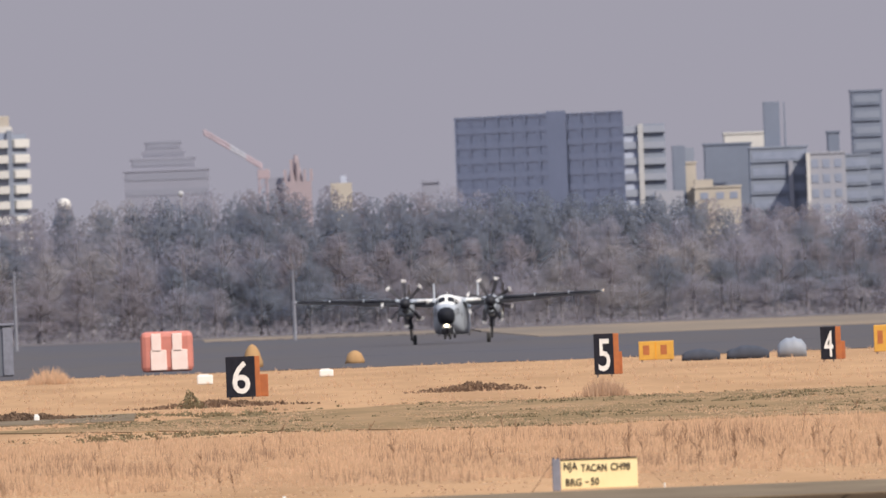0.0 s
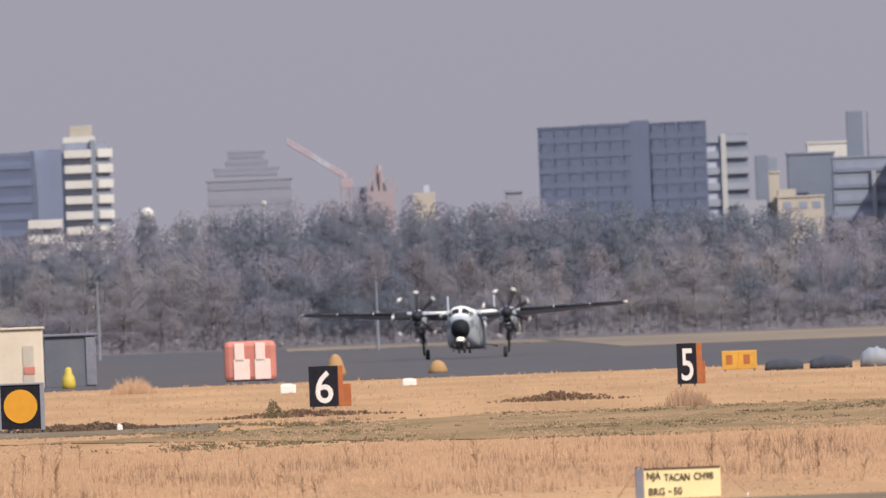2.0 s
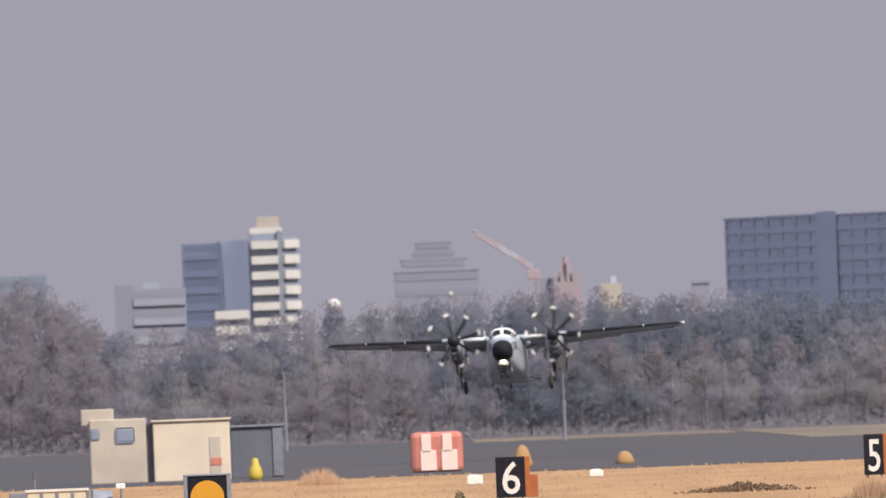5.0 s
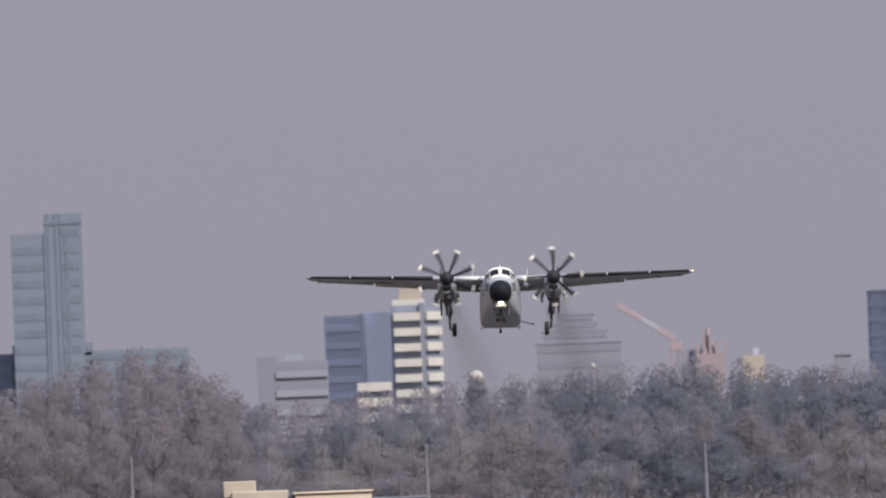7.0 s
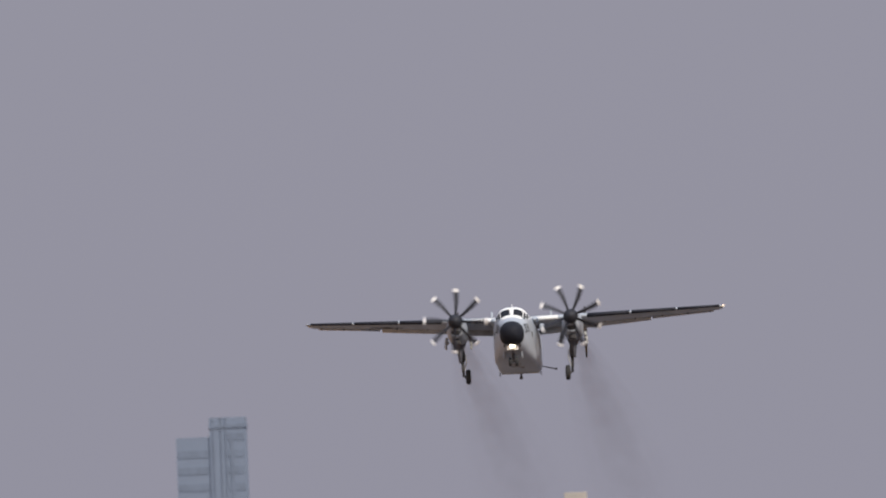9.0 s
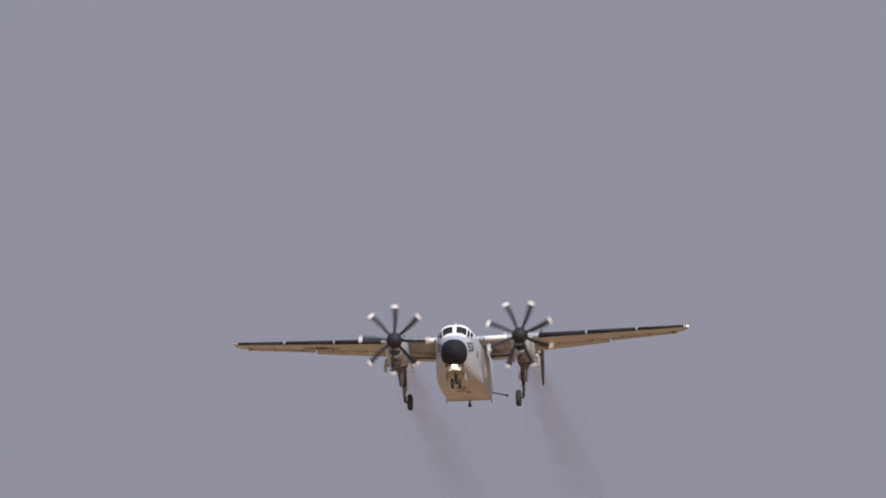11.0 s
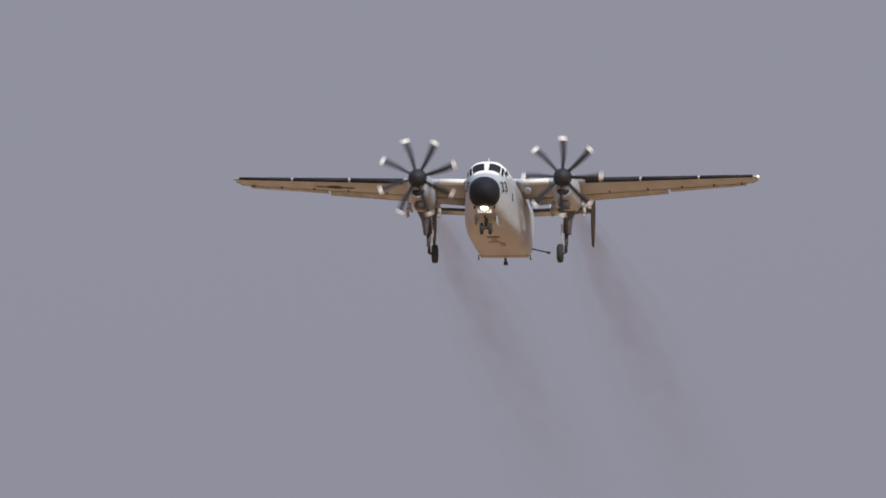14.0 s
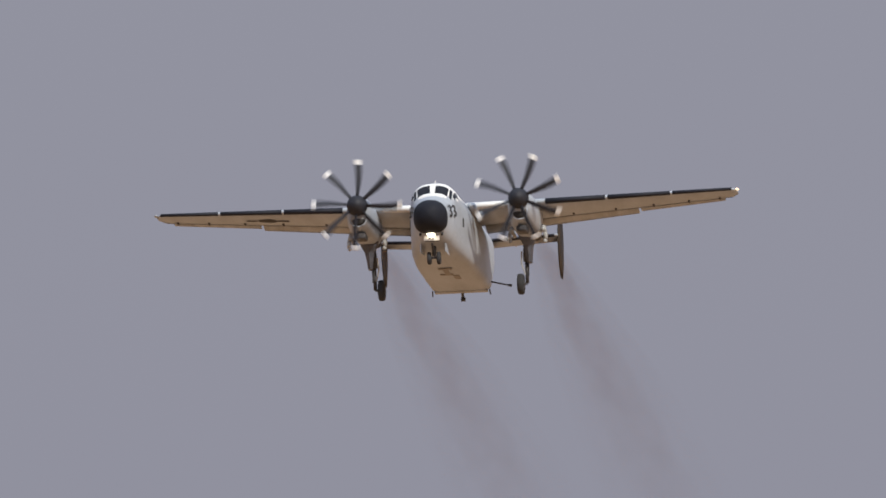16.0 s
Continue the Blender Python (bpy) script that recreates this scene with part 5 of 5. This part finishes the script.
def checkpoint_sign():
    x0, x1 = 7.46, 8.96
    w, zb, zt = x1 - x0, 0.0, 0.61
    s = thing("checkpoint_sign", "cream-yellow checkpoint sign with black lettering on grey posts", "sign", (x0, 464.5, 0.05), 0)
    panel = part("panel", boxed(0, w, 0, 0.06, 0.03, zt, 0.01), "sign_cream", s, "cream-yellow sign panel")
    part("top_trim", boxed(0.0, w, -0.02, 0.08, zt - 0.01, zt + 0.015), "sign_ink", s)
    for body, x, z, sz, ww in (("NJA", 0.06, 0.36, 0.20, 0.27), ("TACAN", 0.40, 0.365, 0.20, 0.50), ("CH98", 0.98, 0.37, 0.20, 0.38), ("BRG", 0.09, 0.09, 0.20, 0.31), ("-", 0.475, 0.15, 0.20, 0.06), ("50", 0.58, 0.095, 0.20, 0.16)):
        part("lettering", lettering(body, sz, "sign_ink", ww, 0.002), "", panel, "black letters %s" % body, at=pose(x, -0.012, z, *UPRIGHT))
    part("post", boxed(-0.17, -0.012, -0.02, 0.10, 0, zt + 0.01, 0.015), "post_grey", s, "weathered grey post")
    for px in (-0.14, -0.05):
        part("post_bolt", rodded((px, 0.02, zt + 0.01), (px, 0.02, zt + 0.05), 0.025), "machine", s)
    part("guy_wire", rodded((-0.15, 0, zt - 0.03), (-0.58, 0, 0.0), 0.008, seg=6), "weed", s)
    part("guy_wire", rodded((w, 0, zt - 0.03), (w + 0.52, 0, 0.06), 0.005, seg=6), "weed", s)
    part("wire_peg", rodded((w + 0.52, 0, 0), (w + 0.52, 0, 0.09), 0.018, seg=6), "tank_white", s)


checkpoint_sign()


def white_marker(x, y, w, h, label):
    s = thing("white_marker", label, "marker", (x, y, 0), 0, "white runway markers")
    part("body", boxed(-w / 2, w / 2, 0, 0.5, 0, h, min(0.06, w * 0.2)), "tank_white", s)
    part("cap", boxed(-w * 0.36, w * 0.24, 0.05, 0.45, h, h + 0.05, 0.01), "tank_white", s)


white_marker(1.42, 1163, 0.78, 0.46, "white box-shaped runway marker in grass")
white_marker(7.68, 1211, 0.72, 0.36, "low white runway marker in grass")
white_marker(-5.01, 845, 0.2, 0.22, "small white peg beside dark scrub")
white_marker(2.02, 462, 0.1, 0.12, "tiny white peg on the shoulder")


def edge_light():
    x = -5.8
    s = thing("edge_light", "orange-based taxiway edge light with a dark lens", "light fitting", (x, 441, 0.05))
    part("base", loft([[Vector((r * math.cos(k * 0.3927), r * math.sin(k * 0.3927), z)) for k in range(16)] for z, r in ((0, 0.115), (0.05, 0.11), (0.11, 0.08), (0.13, 0.06))]), "sign_orange", s, "orange base", True)
    part("lens", loft([[Vector((r * math.cos(k * 0.3927), r * math.sin(k * 0.3927), z)) for k in range(16)] for z, r in ((0.12, 0.08), (0.2, 0.085), (0.27, 0.06), (0.3, 0.02))]), "machine", s, "dark glass lens", True)


edge_light()


def arresting_gear():
    d = 917
    x0, x1, zt = -16.23, -13.83, 1.26
    s = thing("crate_wall", "cream panelled crate with white ribs, two panels high", "crate", (x0, d, 0))
    w = x1 - x0
    body = part("body", boxed(0, w, 0.05, 1.0, 0, zt), "crate", s)
    for i in range(4):
        for k in range(2):
            part("panel", boxed(w * i / 4 + 0.05, w * (i + 1) / 4 - 0.05, 0.0, 0.05, zt * k / 2 + 0.05, zt * (k + 1) / 2 - 0.05, 0.012), "crate", body)
    for i in range(5):
        part("rib", boxed(w * i / 4 - 0.05, w * i / 4 + 0.05, -0.05, 0.05, 0, zt), "post_grey", body)
    for k in range(3):
        part("rail", boxed(-0.03, w + 0.03, -0.06, 0.04, zt * k / 2 - (0 if k == 0 else 0.05), zt * k / 2 + 0.05), "crate_rib", body)
    x = -13.33
    t = thing("cable_drum", "grey cable drum of the arresting gear", "drum", (x, 920, 0))
    part("drum", rodded((-0.35, 0, 0.62), (0.4, 0, 0.62), 0.58, 0.52, 24), "drum", t, smooth=False)
    part("flange", rodded((-0.45, 0, 0.62), (-0.35, 0, 0.62), 0.62, seg=24), "machine", t)
    part("cradle", boxed(-0.5, 0.5, -0.4, 0.5, 0, 0.2, 0.02), "machine", t)
    m = thing("gear_trailer", "dark low trailer with rollers and pipes", "trailer", (x0 - 2.3, 922, 0))
    part("deck", boxed(0.0, 2.1, 0, 1, 0.32, 0.5, 0.03), "machine", m)
    part("upper_beam", boxed(0.2, 2.0, 0.1, 0.9, 0.72, 0.86, 0.03), "drum", m)
    part("motor", boxed(1.55, 2.15, 0.0, 0.9, 0.4, 1.2, 0.06), "post_grey", m)
    for px in (0.4, 1.2, 1.9):
        w2 = part("roller", rodded((px, -0.05, 0.2), (px, 0.5, 0.2), 0.2, seg=16), "rubber", m)
        part("strut", boxed(px - 0.05, px + 0.05, 0.2, 0.3, 0.45, 0.75), "machine", m)
    part("pipe", rodded((-0.8, 0.1, 0.6), (1.6, 0.1, 0.72), 0.07), "machine", m)
    b = thing("beacon_post", "dark beacon on a thin post", "beacon", (-15.91, 918.4, 0))
    part("post", rodded((0, 0, 0), (0, 0, 1.71), 0.04), "post_grey", b)
    part("lens", rodded((0, 0, 1.71), (0, 0, 1.95), 0.09, 0.06), "machine", b)
    l = thing("obstruction_light", "pale lamp head on a bent post by the drum", "light fitting", (-12.64, 919, 0))
    part("post", rod(rodded((0.06, 0, 0), (0.06, 0, 1.2), 0.05), (-0.1, 0, 0), (0.05, 0, 0.7), 0.03), "post_grey", l)
    part("head", boxed(-0.15, 0.22, -0.1, 0.15, 1.2, 1.42, 0.05), "tank_white", l)
    part("red_skirt", boxed(-0.2, 0.25, -0.1, 0.2, 0.25, 0.75, 0.08), "check_red", l)


arresting_gear()


# ---- grass, weeds, scrub ----
def tufts(name, label, material, count, area, height, seed, blades=4, lean=0.35, width=0.02, clump=0.0, category="grass", bell=False):
    rng = random.Random(seed)
    (x0, x1), (y0, y1) = area
    verts, faces = [], []
    for _ in range(count):
        for _try in range(6):
            y = y0 + (y1 - y0) * rng.random()
            x = x0 + (x1 - x0) * rng.random()
            if not clump or noise.noise((x * 0.25, y * 0.03, seed)) > clump:
                break
        fall = 1.0
        if bell:
            g = rng.gauss(0, 0.24)
            x, fall = (x0 + x1) / 2 + g * (x1 - x0), math.exp(-5 * g * g)
        h0 = fall * height * (0.55 + 0.6 * rng.random()) * (0.8 + 0.5 * noise.noise((x * 0.35, y * 0.02, seed + 4)))
        for _b in range(blades):
            a, h = rng.uniform(0, 6.283), h0 * rng.uniform(0.5, 1.0)
            bx, by = x + rng.uniform(-0.12, 0.12), y + rng.uniform(-0.12, 0.12)
            tx, ty = bx + h * lean * math.cos(a), by + h * lean * math.sin(a)
            n = len(verts)
            w = width * rng.uniform(0.7, 1.4)
            verts += [(bx - w, by, -0.01), (bx + w, by, -0.01), (tx, ty, h)]
            faces.append((n, n + 1, n + 2))
    me = bpy.data.meshes.new(name)
    me.from_pydata(verts, [], faces)
    me.materials.append(M[material])
    return tagged(new(name, me), label, category, kind="stuff")


def weed(x, y, h, seed):
    rng = random.Random(seed)
    w = thing("dry_weed", "dead brown weed stalk with seed heads", "weed", (x, y, 0), 0, "weeds in the grass")
    tip = (rng.uniform(-0.1, 0.1), 0, h)
    stem = part("stalk", rodded((0, 0, 0), tip, 0.008, 0.005, 5), "weed", w)
    for k in range(6):
        u = rng.uniform(0.35, 0.95)
        a = rng.uniform(0, 6.283)
        l = rng.uniform(0.04, 0.12)
        b = (tip[0] * u, 0, h * u)
        part("seed_head", rodded(b, (b[0] + l * math.cos(a), l * math.sin(a), b[2] + l * 1.5), 0.005, 0.011, 4), "weed", stem)


def scrub(name, label, material, x, y, w, d, h, seed, n=500):
    rng = random.Random(seed)
    verts, faces = [], []
    for _ in range(n):
        u, v = rng.gauss(0, 0.33), rng.uniform(-0.5, 0.5)
        k = max(0.15, 1 - abs(u) * 1.1) * (0.6 + 0.8 * abs(noise.noise((u * 6, seed, 2))))
        c = Vector((x + u * w, y + v * d, rng.random() * h * k))
        s = rng.uniform(0.04, 0.10)
        a = Vector((rng.gauss(0, 1), rng.gauss(0, 1), rng.gauss(0.5, 1))).normalized() * s
        b = a.cross(Vector((rng.gauss(0, 1), rng.gauss(0, 1), rng.gauss(0, 1)))).normalized() * s * 0.6
        i = len(verts)
        verts += [tuple(c - a), tuple(c + b), tuple(c + a), tuple(c - b)]
        faces.append((i, i + 1, i + 2, i + 3))
    me = bpy.data.meshes.new(name)
    me.from_pydata(verts, [], faces)
    me.materials.append(M[material])
    return tagged(new(name, me), label, "scrub", kind="stuff")


tufts("near_mown_grass", "short pale mown grass beside the taxiway", "straw", 700, ((-14, 26), (467, 505)), 0.06, 1, 4, 1.0, 0.03)
tufts("tall_dry_grass", "tall dry straw-coloured grass", "straw", 26000, ((-18, 32), (505, 690)), 0.22, 2, 4, 0.3, 0.016)
tufts("tall_dry_grass", "sparse brown grass stalks in the straw", "weed", 2400, ((-18, 32), (498, 640)), 0.5, 3, 3, 0.2, 0.008, 0.08)
tufts("short_grass", "short worn grass in tan and green patches", "straw", 8000, ((-26, 48), (690, 880)), 0.10, 4, 4, 0.5, 0.04, -0.1)
tufts("green_tufts", "dull green tufts in worn grass", "shrub", 2600, ((-6, 48), (695, 875)), 0.14, 5, 5, 0.9, 0.04, 0.1)
tufts("ridge_grass", "pale dry grass on the far verge", "straw", 3600, ((-40, 75), (880, 1345)), 0.24, 6, 3, 0.3, 0.03)
scrub("brown_scrub", "low dark brown scrub patch in the grass", "scrub", 12.05, 963, 3.2, 8, 0.55, 1, 1000)
scrub("brown_scrub", "low dark brown scrub beside the path", "scrub", -5.65, 850, 3.6, 8, 0.42, 2, 1500)
scrub("brown_scrub", "dark scrub round the foot of a sign", "scrub", 1.5, 905, 4.2, 8, 0.4, 3, 1300)
scrub("green_shrub", "small dull green shrub in dry grass", "shrub", 0.55, 900, 0.7, 1.5, 1.0, 4, 240)
scrub("brown_scrub", "dark scrub at the path's far end", "scrub", -6.77, 852, 5.0, 8, 0.4, 5, 1400)
tufts("pale_reeds", "pale reeds before a numbered sign", "reed", 150, ((14.7, 16.7), (866, 874)), 0.95, 8, 4, 0.3, 0.022, bell=True)
tufts("pale_reeds", "pale bushy reeds beside the verge", "straw", 300, ((-8.0, -5.4), (1250, 1260)), 1.15, 9, 4, 0.4, 0.025, bell=True)
for k, (mt, lab) in enumerate((("brown", "low brown brush along the foot of the wood"), ("olive", "low dull brush before the wood"))):
    verts, faces = [], []
    rng = random.Random(70 + k)
    for _ in range(9000):
        x, y = rng.uniform(-116, 118), rng.uniform(2640, 2672)
        top = 3.4 * max(0.1, 0.55 + 0.9 * noise.noise((x * 0.07, y * 0.02, 31 + 9 * k)))
        c = Vector((x, y, top * rng.random() ** 1.4))
        a = Vector((rng.gauss(0, 1), rng.gauss(0, 1), rng.gauss(0, 1))).normalized() * rng.uniform(0.12, 0.32)
        b = a.cross(Vector((rng.gauss(0, 1), rng.gauss(0, 1), rng.gauss(0, 1)))).normalized() * a.length * 0.6
        i = len(verts)
        verts += [tuple(c - a), tuple(c + b), tuple(c + a), tuple(c - b)]
        faces.append((i, i + 1, i + 2, i + 3))
    me = bpy.data.meshes.new("foot_brush")
    me.from_pydata(verts, [], faces)
    me.materials.append(M[mt])
    tagged(new("foot_brush", me), lab, "scrub", kind="stuff")
WR = random.Random(11)
for k in range(64):
    weed(WR.uniform(-13, 26), WR.uniform(500, 640), WR.uniform(0.5, 0.95), k)
for k in range(20):
    weed(WR.uniform(7, 15.5), WR.uniform(490, 560), WR.uniform(0.4, 0.8), 100 + k)
for k in range(7):
    weed(WR.uniform(-6, 4), WR.uniform(486, 520), WR.uniform(0.4, 0.75), 200 + k)


# ---- taxiway joints ----
def joints():
    tw = bpy.data.objects["taxiway"]
    rng = random.Random(21)
    for k in range(24):
        x = -26 + k * 3.3 + rng.uniform(-0.15, 0.15)
        bm = bmesh.new()
        left, right = [], []
        for i in range(9):
            y = 386 + 50 * i / 8
            xx = x + 2.0 * i / 8 + rng.uniform(-0.035, 0.035)
            w = rng.uniform(0.012, 0.05)
            left.append(bm.verts.new((xx - w, y, 0.034)))
            right.append(bm.verts.new((xx + w, y, 0.034)))
        for i in range(8):
            bm.faces.new((left[i], right[i], right[i + 1], left[i + 1]))
        r = bmesh.ops.extrude_face_region(bm, geom=bm.faces[:])
        bmesh.ops.translate(bm, vec=(0, 0, -0.01), verts=[v for v in r["geom"] if isinstance(v, bmesh.types.BMVert)])
        part("joint", bm, "joint", tw)


joints()


motions()
